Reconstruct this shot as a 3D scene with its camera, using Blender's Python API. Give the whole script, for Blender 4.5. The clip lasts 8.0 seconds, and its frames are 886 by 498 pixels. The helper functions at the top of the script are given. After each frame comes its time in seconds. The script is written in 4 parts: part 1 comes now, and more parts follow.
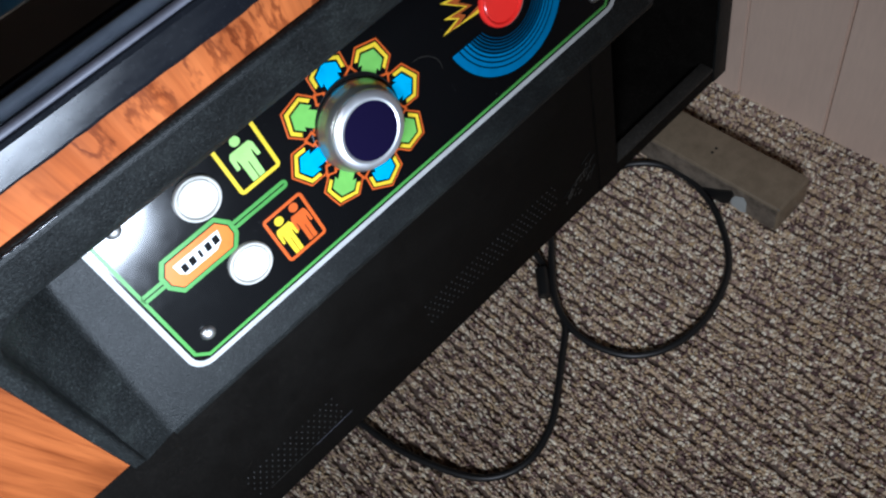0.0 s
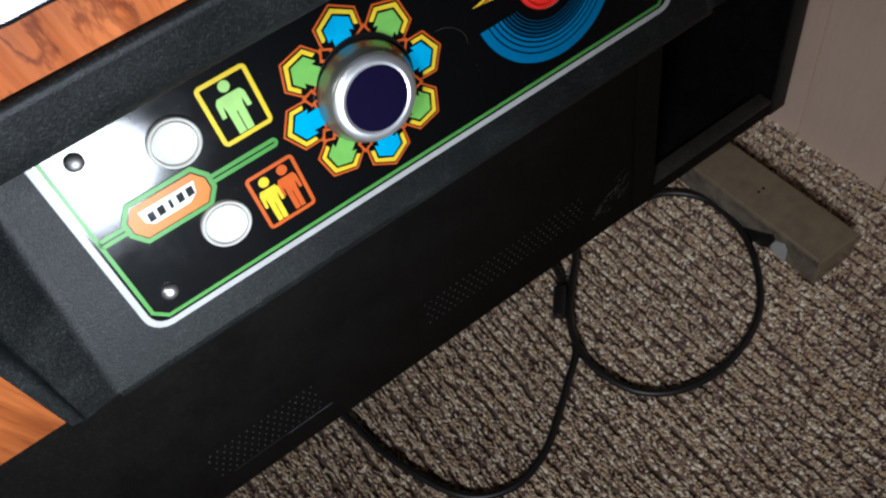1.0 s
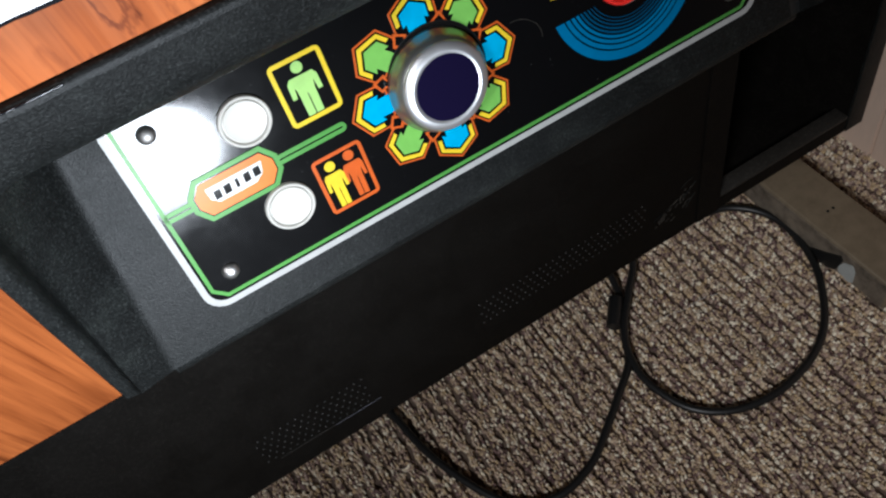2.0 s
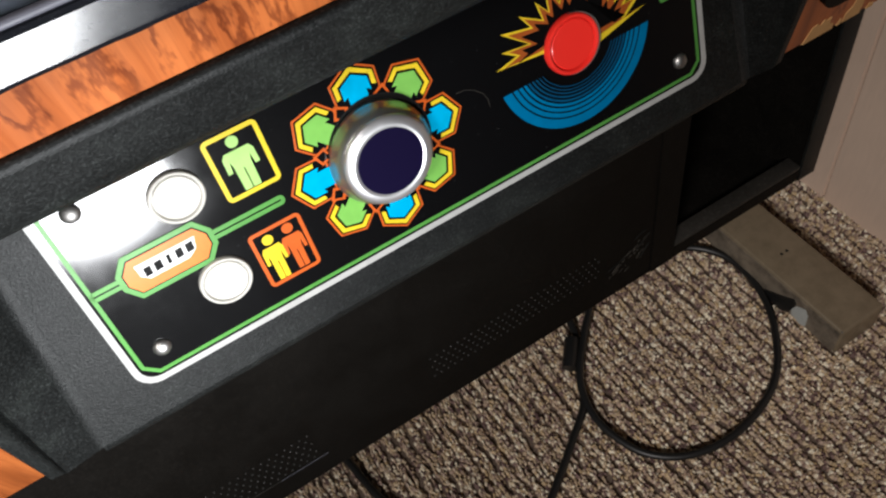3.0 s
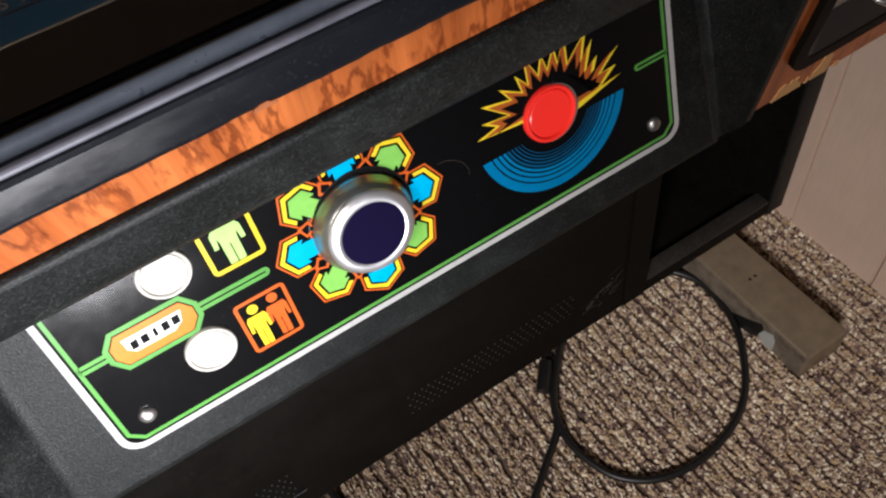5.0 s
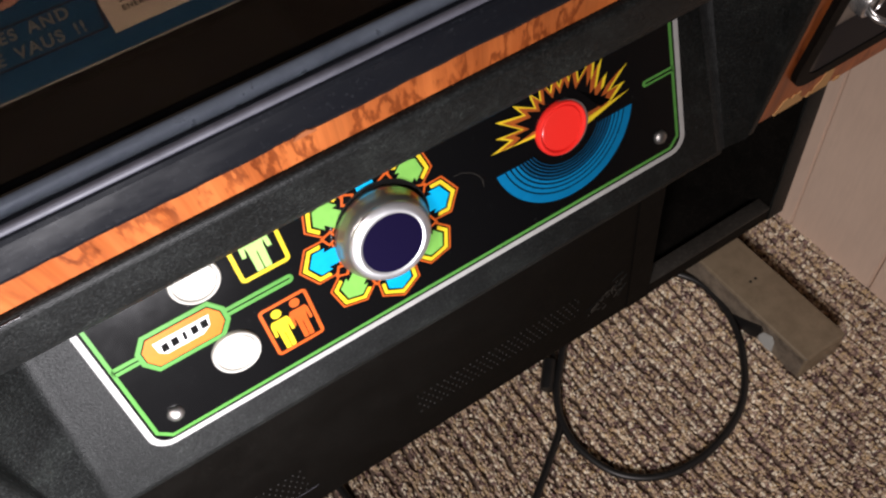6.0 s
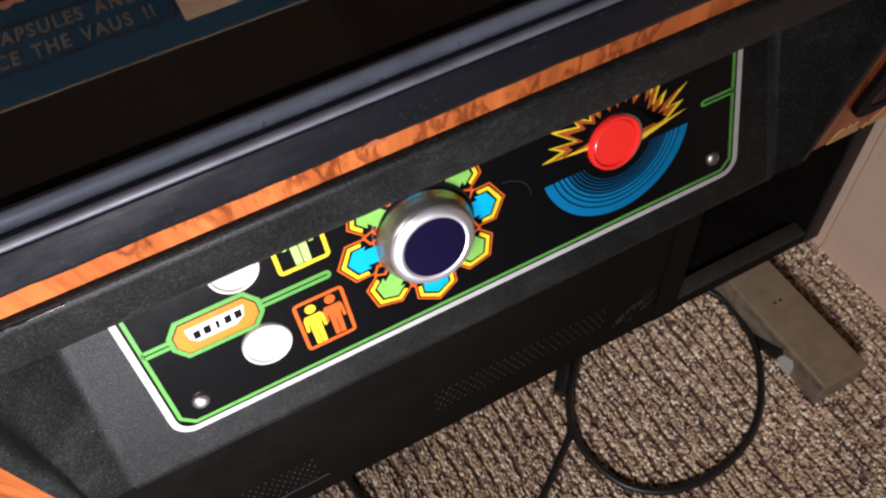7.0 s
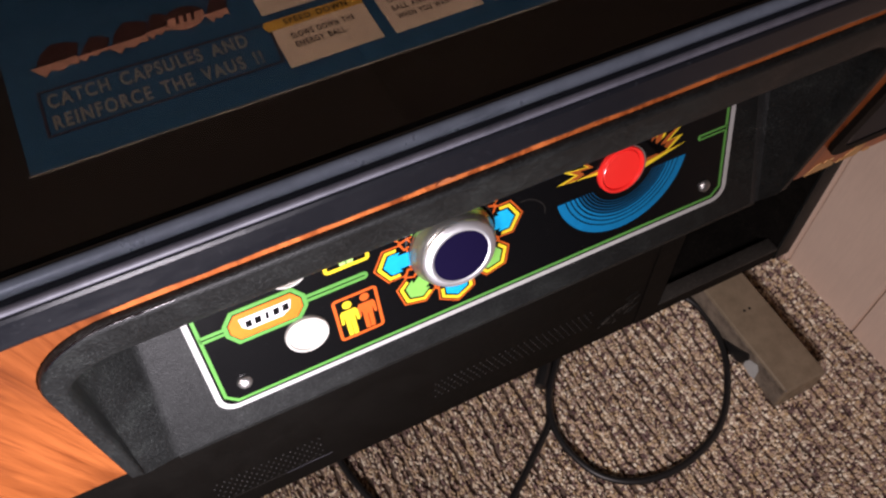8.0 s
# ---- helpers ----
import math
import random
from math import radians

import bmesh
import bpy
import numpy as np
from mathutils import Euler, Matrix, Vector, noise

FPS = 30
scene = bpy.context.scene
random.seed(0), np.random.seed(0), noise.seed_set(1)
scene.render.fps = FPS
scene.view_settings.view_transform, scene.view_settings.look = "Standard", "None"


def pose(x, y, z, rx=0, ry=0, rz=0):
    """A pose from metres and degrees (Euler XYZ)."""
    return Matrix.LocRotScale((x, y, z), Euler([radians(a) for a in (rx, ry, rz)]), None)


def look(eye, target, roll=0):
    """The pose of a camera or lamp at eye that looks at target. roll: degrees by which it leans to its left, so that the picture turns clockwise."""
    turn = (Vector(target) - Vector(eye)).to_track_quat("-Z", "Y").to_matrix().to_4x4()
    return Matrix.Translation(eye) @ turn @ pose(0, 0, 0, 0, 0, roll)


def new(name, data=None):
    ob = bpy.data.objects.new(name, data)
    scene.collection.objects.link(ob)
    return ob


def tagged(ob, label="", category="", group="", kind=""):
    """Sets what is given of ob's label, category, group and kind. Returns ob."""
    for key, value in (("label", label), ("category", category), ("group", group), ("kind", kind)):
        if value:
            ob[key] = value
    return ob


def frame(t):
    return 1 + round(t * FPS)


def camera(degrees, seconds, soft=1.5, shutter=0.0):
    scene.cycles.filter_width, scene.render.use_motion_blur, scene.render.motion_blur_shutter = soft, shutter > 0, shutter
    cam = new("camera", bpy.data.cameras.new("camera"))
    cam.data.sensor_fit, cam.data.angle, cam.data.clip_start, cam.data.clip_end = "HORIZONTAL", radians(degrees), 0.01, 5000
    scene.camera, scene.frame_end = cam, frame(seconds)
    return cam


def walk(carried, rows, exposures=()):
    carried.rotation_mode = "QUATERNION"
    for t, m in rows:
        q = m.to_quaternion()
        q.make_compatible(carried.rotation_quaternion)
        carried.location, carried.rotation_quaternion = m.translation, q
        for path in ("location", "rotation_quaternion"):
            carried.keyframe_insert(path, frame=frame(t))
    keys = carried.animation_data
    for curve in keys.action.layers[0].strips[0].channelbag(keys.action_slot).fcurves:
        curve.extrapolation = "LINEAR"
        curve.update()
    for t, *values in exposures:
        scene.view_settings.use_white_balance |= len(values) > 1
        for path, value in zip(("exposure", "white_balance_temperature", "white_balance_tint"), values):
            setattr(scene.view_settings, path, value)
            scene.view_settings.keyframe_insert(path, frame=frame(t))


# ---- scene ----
cam = camera(56.6, 8.0, soft=2.3)
# seconds, eye, turns about x, y, z in degrees
PATH = [
    (0, -0.1524, -0.2938, 0.8641, 33.67, 11.86, -43.61),
    (0.2, -0.1449, -0.2935, 0.8560, 35.56, 11.20, -40.24),
    (0.5, -0.1380, -0.2938, 0.8413, 35.96, 9.70, -36.79),
    (0.7, -0.1339, -0.2940, 0.8333, 36.64, 8.67, -36.76),
    (1, -0.1309, -0.2904, 0.8201, 35.89, 9.18, -35.13),
    (1.2, -0.1330, -0.2860, 0.8131, 36.32, 9.70, -33.33),
    (1.5, -0.1370, -0.2884, 0.8142, 37.12, 10.38, -31.91),
    (1.7, -0.1404, -0.2903, 0.8100, 37.18, 10.42, -31.14),
    (2.8, -0.1198, -0.2691, 0.8183, 37.48, 8.29, -30.50),
    (3, -0.1112, -0.2665, 0.8198, 37.80, 7.79, -31.43),
    (3.2, -0.0943, -0.2702, 0.8291, 39.16, 7.49, -33.03),
    (3.5, -0.0721, -0.2746, 0.8401, 39.87, 6.75, -35.43),
    (3.7, -0.0717, -0.2758, 0.8423, 40.41, 6.76, -36.45),
    (4, -0.0754, -0.2773, 0.8441, 39.86, 7.57, -36.29),
    (4.2, -0.0867, -0.2722, 0.8502, 39.49, 8.91, -33.96),
    (4.5, -0.0989, -0.2532, 0.8578, 38.46, 7.39, -32.68),
    (4.7, -0.0959, -0.2457, 0.8496, 37.71, 6.70, -32.23),
    (5.8, -0.1119, -0.2479, 0.8666, 36.71, 5.39, -32.91),
    (6, -0.1063, -0.2473, 0.8716, 36.66, 5.87, -32.03),
    (6.2, -0.1064, -0.2398, 0.8765, 36.78, 5.67, -31.43),
    (6.5, -0.1078, -0.2274, 0.8813, 36.91, 5.23, -30.18),
    (6.7, -0.1108, -0.2254, 0.8778, 36.67, 4.83, -28.74),
    (7, -0.1129, -0.2264, 0.8725, 35.85, 3.54, -27.66),
    (7.2, -0.1161, -0.2318, 0.8745, 36.32, 2.86, -27.22),
    (7.5, -0.1244, -0.2427, 0.8862, 36.20, 1.65, -27.15),
    (7.7, -0.1344, -0.2423, 0.9016, 36.09, 0.94, -26.49),
    (8, -0.1478, -0.2315, 0.9227, 34.90, 0.08, -26.54),
]
walk(cam, [(t, pose(x, y, z, rx, ry, rz)) for t, x, y, z, rx, ry, rz in PATH],
     exposures=[(0, -0.12, 5050, 8), (0.5, -0.38, 5350, 8), (1.0, -0.46, 5400, 8), (1.7, -0.48, 5500, 8), (2.8, -0.2, 5800, 9), (3.5, -0.15, 6400, 12),
                (4.0, -0.15, 6200, 12), (4.7, 0.05, 6000, 13), (5.8, 0.2, 6150, 17), (7.0, 0.22, 6050, 20), (8.0, 0.23, 6150, 26)])

# ---------------------------------------------------------------- light
world = bpy.data.worlds.new("room_world")
scene.world = world
world.use_nodes = True
world.node_tree.nodes["Background"].inputs[0].default_value = (0.8, 0.9, 1.0, 1)
world.node_tree.nodes["Background"].inputs[1].default_value = 0.075


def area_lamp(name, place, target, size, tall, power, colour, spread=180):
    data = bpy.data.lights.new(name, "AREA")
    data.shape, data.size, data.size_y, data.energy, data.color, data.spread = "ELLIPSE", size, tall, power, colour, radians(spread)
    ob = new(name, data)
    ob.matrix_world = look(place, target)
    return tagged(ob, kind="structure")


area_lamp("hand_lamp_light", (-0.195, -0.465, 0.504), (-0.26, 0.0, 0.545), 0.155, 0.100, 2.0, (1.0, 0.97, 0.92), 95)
area_lamp("side_lamp_light", (-1.14, -1.05, 1.58), (0.26, 0.05, 0.10), 0.36, 0.36, 1.85, (1.0, 0.90, 0.80), 44)


# ---------------------------------------------------------------- materials
def material(name, colour, rough=0.5, metal=0.0, coat=0.0, spec=0.5):
    mat = bpy.data.materials.new(name)
    mat.use_nodes = True
    b = mat.node_tree.nodes["Principled BSDF"]
    b.inputs["Base Color"].default_value = (*colour, 1)
    b.inputs["Roughness"].default_value = rough
    b.inputs["Metallic"].default_value = metal
    b.inputs["Coat Weight"].default_value = coat
    b.inputs["Specular IOR Level"].default_value = spec
    return mat


def link(mat, a, b):
    mat.node_tree.links.new(a, b)


def node(mat, kind, **inputs):
    n = mat.node_tree.nodes.new(kind)
    for key, value in inputs.items():
        n.inputs[key.replace("_", " ")].default_value = value
    return n


def noise_tex(mat, scale, detail=4.0, rough=0.55, stretch=(1, 1, 1), turn=(0, 0, 0)):
    co = node(mat, "ShaderNodeTexCoord")
    tilt = node(mat, "ShaderNodeMapping")
    tilt.inputs["Rotation"].default_value = turn
    mp = node(mat, "ShaderNodeMapping")
    mp.inputs["Scale"].default_value = stretch
    nz = node(mat, "ShaderNodeTexNoise", Scale=scale, Detail=detail, Roughness=rough)
    link(mat, co.outputs["Object"], tilt.inputs["Vector"])
    link(mat, tilt.outputs["Vector"], mp.inputs["Vector"])
    link(mat, mp.outputs["Vector"], nz.inputs["Vector"])
    return nz


def ramp(mat, source, stops):
    r = node(mat, "ShaderNodeValToRGB")
    el = r.color_ramp.elements
    while len(el) < len(stops):
        el.new(0.5)
    for e, (p, c) in zip(el, stops):
        e.position, e.color = p, (*c, 1)
    link(mat, source, r.inputs["Fac"])
    return r


def bump(mat, source, strength, distance=0.001):
    b = node(mat, "ShaderNodeBump", Strength=strength, Distance=distance)
    link(mat, source, b.inputs["Height"])
    link(mat, b.outputs["Normal"], mat.node_tree.nodes["Principled BSDF"].inputs["Normal"])
    return b


def shade(mat, colour=None, rough=None):
    b = mat.node_tree.nodes["Principled BSDF"]
    if colour is not None:
        link(mat, colour, b.inputs["Base Color"])
    if rough is not None:
        link(mat, rough, b.inputs["Roughness"])


def mixed(mat, kind, fac, a, b):
    m = node(mat, "ShaderNodeMix")
    m.data_type, m.blend_type = "RGBA", kind
    if isinstance(fac, float):
        m.inputs[0].default_value = fac
    else:
        link(mat, fac, m.inputs[0])
    for slot, value in ((6, a), (7, b)):
        if isinstance(value, tuple):
            m.inputs[slot].default_value = (*value, 1)
        else:
            link(mat, value, m.inputs[slot])
    return m.outputs[2]


def grey(mat, source, low, high):
    return ramp(mat, source, [(0.3, (low,) * 3), (0.7, (high,) * 3)]).outputs["Color"]


def grained_plastic(name, colour, rough, gloss=0.15):
    mat = material(name, colour, rough, spec=gloss)
    wear = noise_tex(mat, 34, 6, 0.75)
    fine = noise_tex(mat, 950, 3, 0.65)
    light = tuple(c * 2.7 + 0.006 for c in colour)
    speck = ramp(mat, fine.outputs["Fac"], [(0.38, tuple(c * 0.5 for c in colour)), (0.55, colour), (0.74, light)])
    dusty = mixed(mat, "MULTIPLY", 1.0, speck.outputs["Color"], ramp(mat, wear.outputs["Fac"], [(0.34, (0.70,) * 3), (0.52, (0.95,) * 3), (0.70, (1.6, 1.65, 1.56))]).outputs["Color"])
    shade(mat, dusty, grey(mat, wear.outputs["Fac"], rough - 0.06, rough + 0.1))
    bump(mat, fine.outputs["Fac"], 0.55, 0.0005)
    return mat


def smeared_gloss(name, colour, rough):
    """Black vinyl with a worn sheen, dulled by wiping marks and dust."""
    mat = material(name, colour, rough, spec=0.4)
    smear = noise_tex(mat, 16, 6, 0.7, (0.6, 2.0, 2.0))
    dust = noise_tex(mat, 620, 3, 0.75)
    film = noise_tex(mat, 30, 5, 0.7)
    c = ramp(mat, dust.outputs["Fac"], [(0.58, colour), (0.80, tuple(v * 2 + 0.03 for v in colour))])
    haze = ramp(mat, film.outputs["Fac"], [(0.40, (0.25,) * 3), (0.72, (1.0,) * 3)])
    shade(mat, mixed(mat, "MIX", haze.outputs["Color"], colour, c.outputs["Color"]), grey(mat, smear.outputs["Fac"], rough - 0.06, rough + 0.14))
    return mat


def dull_board(name, colour, rough, spec):
    mat = material(name, colour, rough, spec=spec)
    wear = noise_tex(mat, 22, 6, 0.75)
    dust = noise_tex(mat, 420, 3, 0.7)
    c = mixed(mat, "MULTIPLY", 0.8, ramp(mat, dust.outputs["Fac"], [(0.5, colour), (0.8, tuple(v * 2.2 + 0.002 for v in colour))]).outputs["Color"],
              ramp(mat, wear.outputs["Fac"], [(0.3, (0.6,) * 3), (0.7, (1.3,) * 3)]).outputs["Color"])
    shade(mat, c, grey(mat, wear.outputs["Fac"], rough - 0.08, rough + 0.1))
    bump(mat, dust.outputs["Fac"], 0.25, 0.0004)
    return mat


def printed(name, colour, rough=0.3):
    """Silk-screened ink on the overlay, with faint unevenness."""
    mat = material(name, colour, rough, spec=0.13)
    nz = noise_tex(mat, 140, 4, 0.6)
    shade(mat, mixed(mat, "MULTIPLY", 1.0, (*colour,), ramp(mat, nz.outputs["Fac"], [(0.3, (0.88,) * 3), (0.65, (1.0,) * 3)]).outputs["Color"]))
    return mat


def laminate(name, colour):
    """Clear laminated overlay with fine handling scratches and dust."""
    mat = material(name, colour, 0.4, coat=0.42, spec=0.02)
    smear = noise_tex(mat, 30, 5, 0.7)
    dust = noise_tex(mat, 700, 2, 0.6)
    b = mat.node_tree.nodes["Principled BSDF"]
    link(mat, grey(mat, smear.outputs["Fac"], 0.06, 0.15), b.inputs["Coat Roughness"])
    shade(mat, ramp(mat, dust.outputs["Fac"], [(0.72, colour), (0.82, (0.06, 0.06, 0.06))]).outputs["Color"])
    return mat


def wood_veneer(name, figured):
    """Orange walnut with its grain upright; figured adds long dark wavy vein lines and browner patches."""
    mat = material(name, (0.34, 0.12, 0.04), 0.34, spec=0.3)
    band = noise_tex(mat, 5, 5, 0.6, (34.0, 2.0, 0.7), (0, 0.05, 0))
    pores = noise_tex(mat, 110, 3, 0.6, (5.0, 0.4, 0.14), (0, 0.07, 0))
    streak = noise_tex(mat, 5, 4, 0.6, (22.0, 2.0, 1.3), (0, 0.08, 0))
    vein = noise_tex(mat, 5, 5, 0.62, (9.0, 1.5, 2.9), (0, 0.10, 0))
    broad = noise_tex(mat, 5, 3, 0.5, (5.5, 1.0, 1.0), (0, 0.08, 0))
    where = noise_tex(mat, 15, 2, 0.5)
    k = 1.15 if figured else 0.55
    even = 0.5 * figured
    lo, hi = 1 + 0.4 * even, 1 - 0.2 * even
    base = ramp(mat, band.outputs["Fac"], [(0.28, (0.30 * k * lo, 0.078 * k * lo, 0.018 * k * lo)), (0.5, (0.42 * k, 0.118 * k, 0.028 * k)), (0.72, (0.52 * k * hi, 0.152 * k * hi, 0.036 * k * hi))])
    dark = ramp(mat, streak.outputs["Fac"], [(0.36, (0.20, 0.14, 0.11)), (0.42, (0.42, 0.32, 0.27)), (0.49, (0.88, 0.85, 0.83)), (0.58, (1, 1, 1))])
    lines = ramp(mat, vein.outputs["Fac"], [(0.462, (1, 1, 1)), (0.490, (0.34, 0.24, 0.19)), (0.506, (0.36, 0.26, 0.21)), (0.540, (1, 1, 1))])
    pore = ramp(mat, pores.outputs["Fac"], [(0.34, (0.60, 0.50, 0.44)), (0.50, (1, 1, 1))])
    tone = ramp(mat, broad.outputs["Fac"], [(0.34, (0.70, 0.63, 0.57) if figured else (0.80, 0.74, 0.70)), (0.60, (1.04, 1.04, 1.04))])
    spot = ramp(mat, where.outputs["Fac"], [(0.36, (0.22,) * 3), (0.54, (0.57 - 0.25 * figured,) * 3)])
    few = ramp(mat, where.outputs["Fac"], [(0.45, (0.80 * figured,) * 3), (0.58, (0, 0, 0))])
    col = mixed(mat, "MULTIPLY", spot.outputs["Color"], base.outputs["Color"], dark.outputs["Color"])
    col = mixed(mat, "MULTIPLY", few.outputs["Color"], col, lines.outputs["Color"])
    col = mixed(mat, "MULTIPLY", 1.0, col, tone.outputs["Color"])
    shade(mat, mixed(mat, "MULTIPLY", 0.65 - 0.30 * figured, col, pore.outputs["Color"]), grey(mat, band.outputs["Fac"], 0.30, 0.42))
    bump(mat, pores.outputs["Fac"], 0.10, 0.0004)
    return mat


def carpet_tufts():
    mat = material("berber_loops", (0.2, 0.16, 0.13), 0.95, spec=0.1)
    geo = node(mat, "ShaderNodeNewGeometry")
    r = ramp(mat, geo.outputs["Random Per Island"], [
        (0.0, (0.11, 0.068, 0.070)), (0.14, (0.26, 0.18, 0.175)), (0.30, (0.58, 0.455, 0.32)), (0.44, (0.46, 0.35, 0.315)),
        (0.58, (0.75, 0.635, 0.50)), (0.76, (0.58, 0.44, 0.265)), (0.88, (0.96, 0.90, 0.77))])
    fibre = noise_tex(mat, 620, 3, 0.7)
    broad = noise_tex(mat, 9, 3, 0.6)
    c = mixed(mat, "MULTIPLY", 0.9, r.outputs["Color"], ramp(mat, fibre.outputs["Fac"], [(0.32, (0.42, 0.38, 0.36)), (0.52, (1.02, 1.0, 0.93)), (0.68, (1.48, 1.45, 1.33))]).outputs["Color"])
    shade(mat, mixed(mat, "MULTIPLY", 0.6, c, ramp(mat, broad.outputs["Fac"], [(0.3, (0.8, 0.78, 0.78)), (0.7, (1.1, 1.08, 1.05))]).outputs["Color"]))
    bump(mat, fibre.outputs["Fac"], 0.6, 0.001)
    return mat


def carpet_pile():
    """The same ribbed carpet where it lies too far off for its loops to be told apart."""
    mat = material("far_carpet_pile", (0.4, 0.3, 0.24), 0.95, spec=0.1)
    fleck = noise_tex(mat, 190, 3, 0.7, (1.0, 0.6, 1.0))
    rib = node(mat, "ShaderNodeTexWave", Scale=21.2, Distortion=1.5, Detail=2.0)
    co = node(mat, "ShaderNodeTexCoord")
    link(mat, co.outputs["Object"], rib.inputs["Vector"])
    c = ramp(mat, fleck.outputs["Fac"], [(0.28, (0.15, 0.10, 0.10)), (0.45, (0.36, 0.27, 0.22)), (0.60, (0.50, 0.38, 0.29)), (0.75, (0.72, 0.62, 0.50))])
    shade(mat, mixed(mat, "MULTIPLY", 0.35, c.outputs["Color"], rib.outputs["Color"]))
    bump(mat, rib.outputs["Fac"], 0.8, 0.003)
    return mat


def painted_panelling():
    mat = material("beige_panelling_paint", (0.55, 0.47, 0.41), 0.55)
    broad = noise_tex(mat, 6, 4, 0.6)
    fine = noise_tex(mat, 260, 3, 0.6, (1, 1, 0.12))
    shade(mat, mixed(mat, "MULTIPLY", 0.7, ramp(mat, broad.outputs["Fac"], [(0.3, (0.69, 0.53, 0.42)), (0.7, (0.76, 0.595, 0.475))]).outputs["Color"],
                     ramp(mat, fine.outputs["Fac"], [(0.3, (0.94,) * 3), (0.7, (1.03,) * 3)]).outputs["Color"]))
    bump(mat, fine.outputs["Fac"], 0.12, 0.0006)
    return mat


def worn_metal(name, colour, rough, metal, dirt):
    mat = material(name, colour, rough, metal)
    nz = noise_tex(mat, 38, 6, 0.7)
    shade(mat, ramp(mat, nz.outputs["Fac"], [(0.3, dirt), (0.6, colour)]).outputs["Color"], grey(mat, nz.outputs["Fac"], rough + 0.14, rough - 0.04))
    bump(mat, nz.outputs["Fac"], 0.08, 0.0005)
    return mat


def smoked_glass():
    mat = material("smoked_glass", (0.40, 0.365, 0.335), 0.03)
    b = mat.node_tree.nodes["Principled BSDF"]
    b.inputs["Transmission Weight"].default_value = 1.0
    b.inputs["IOR"].default_value = 1.45
    smear = noise_tex(mat, 12, 4, 0.65)
    shade(mat, rough=grey(mat, smear.outputs["Fac"], 0.02, 0.09))
    return mat


def knurled_chrome(name, colour, rough):
    mat = material(name, colour, rough, 0.88)
    nz = noise_tex(mat, 60, 4, 0.6)
    shade(mat, rough=grey(mat, nz.outputs["Fac"], rough - 0.05, rough + 0.07))
    return mat


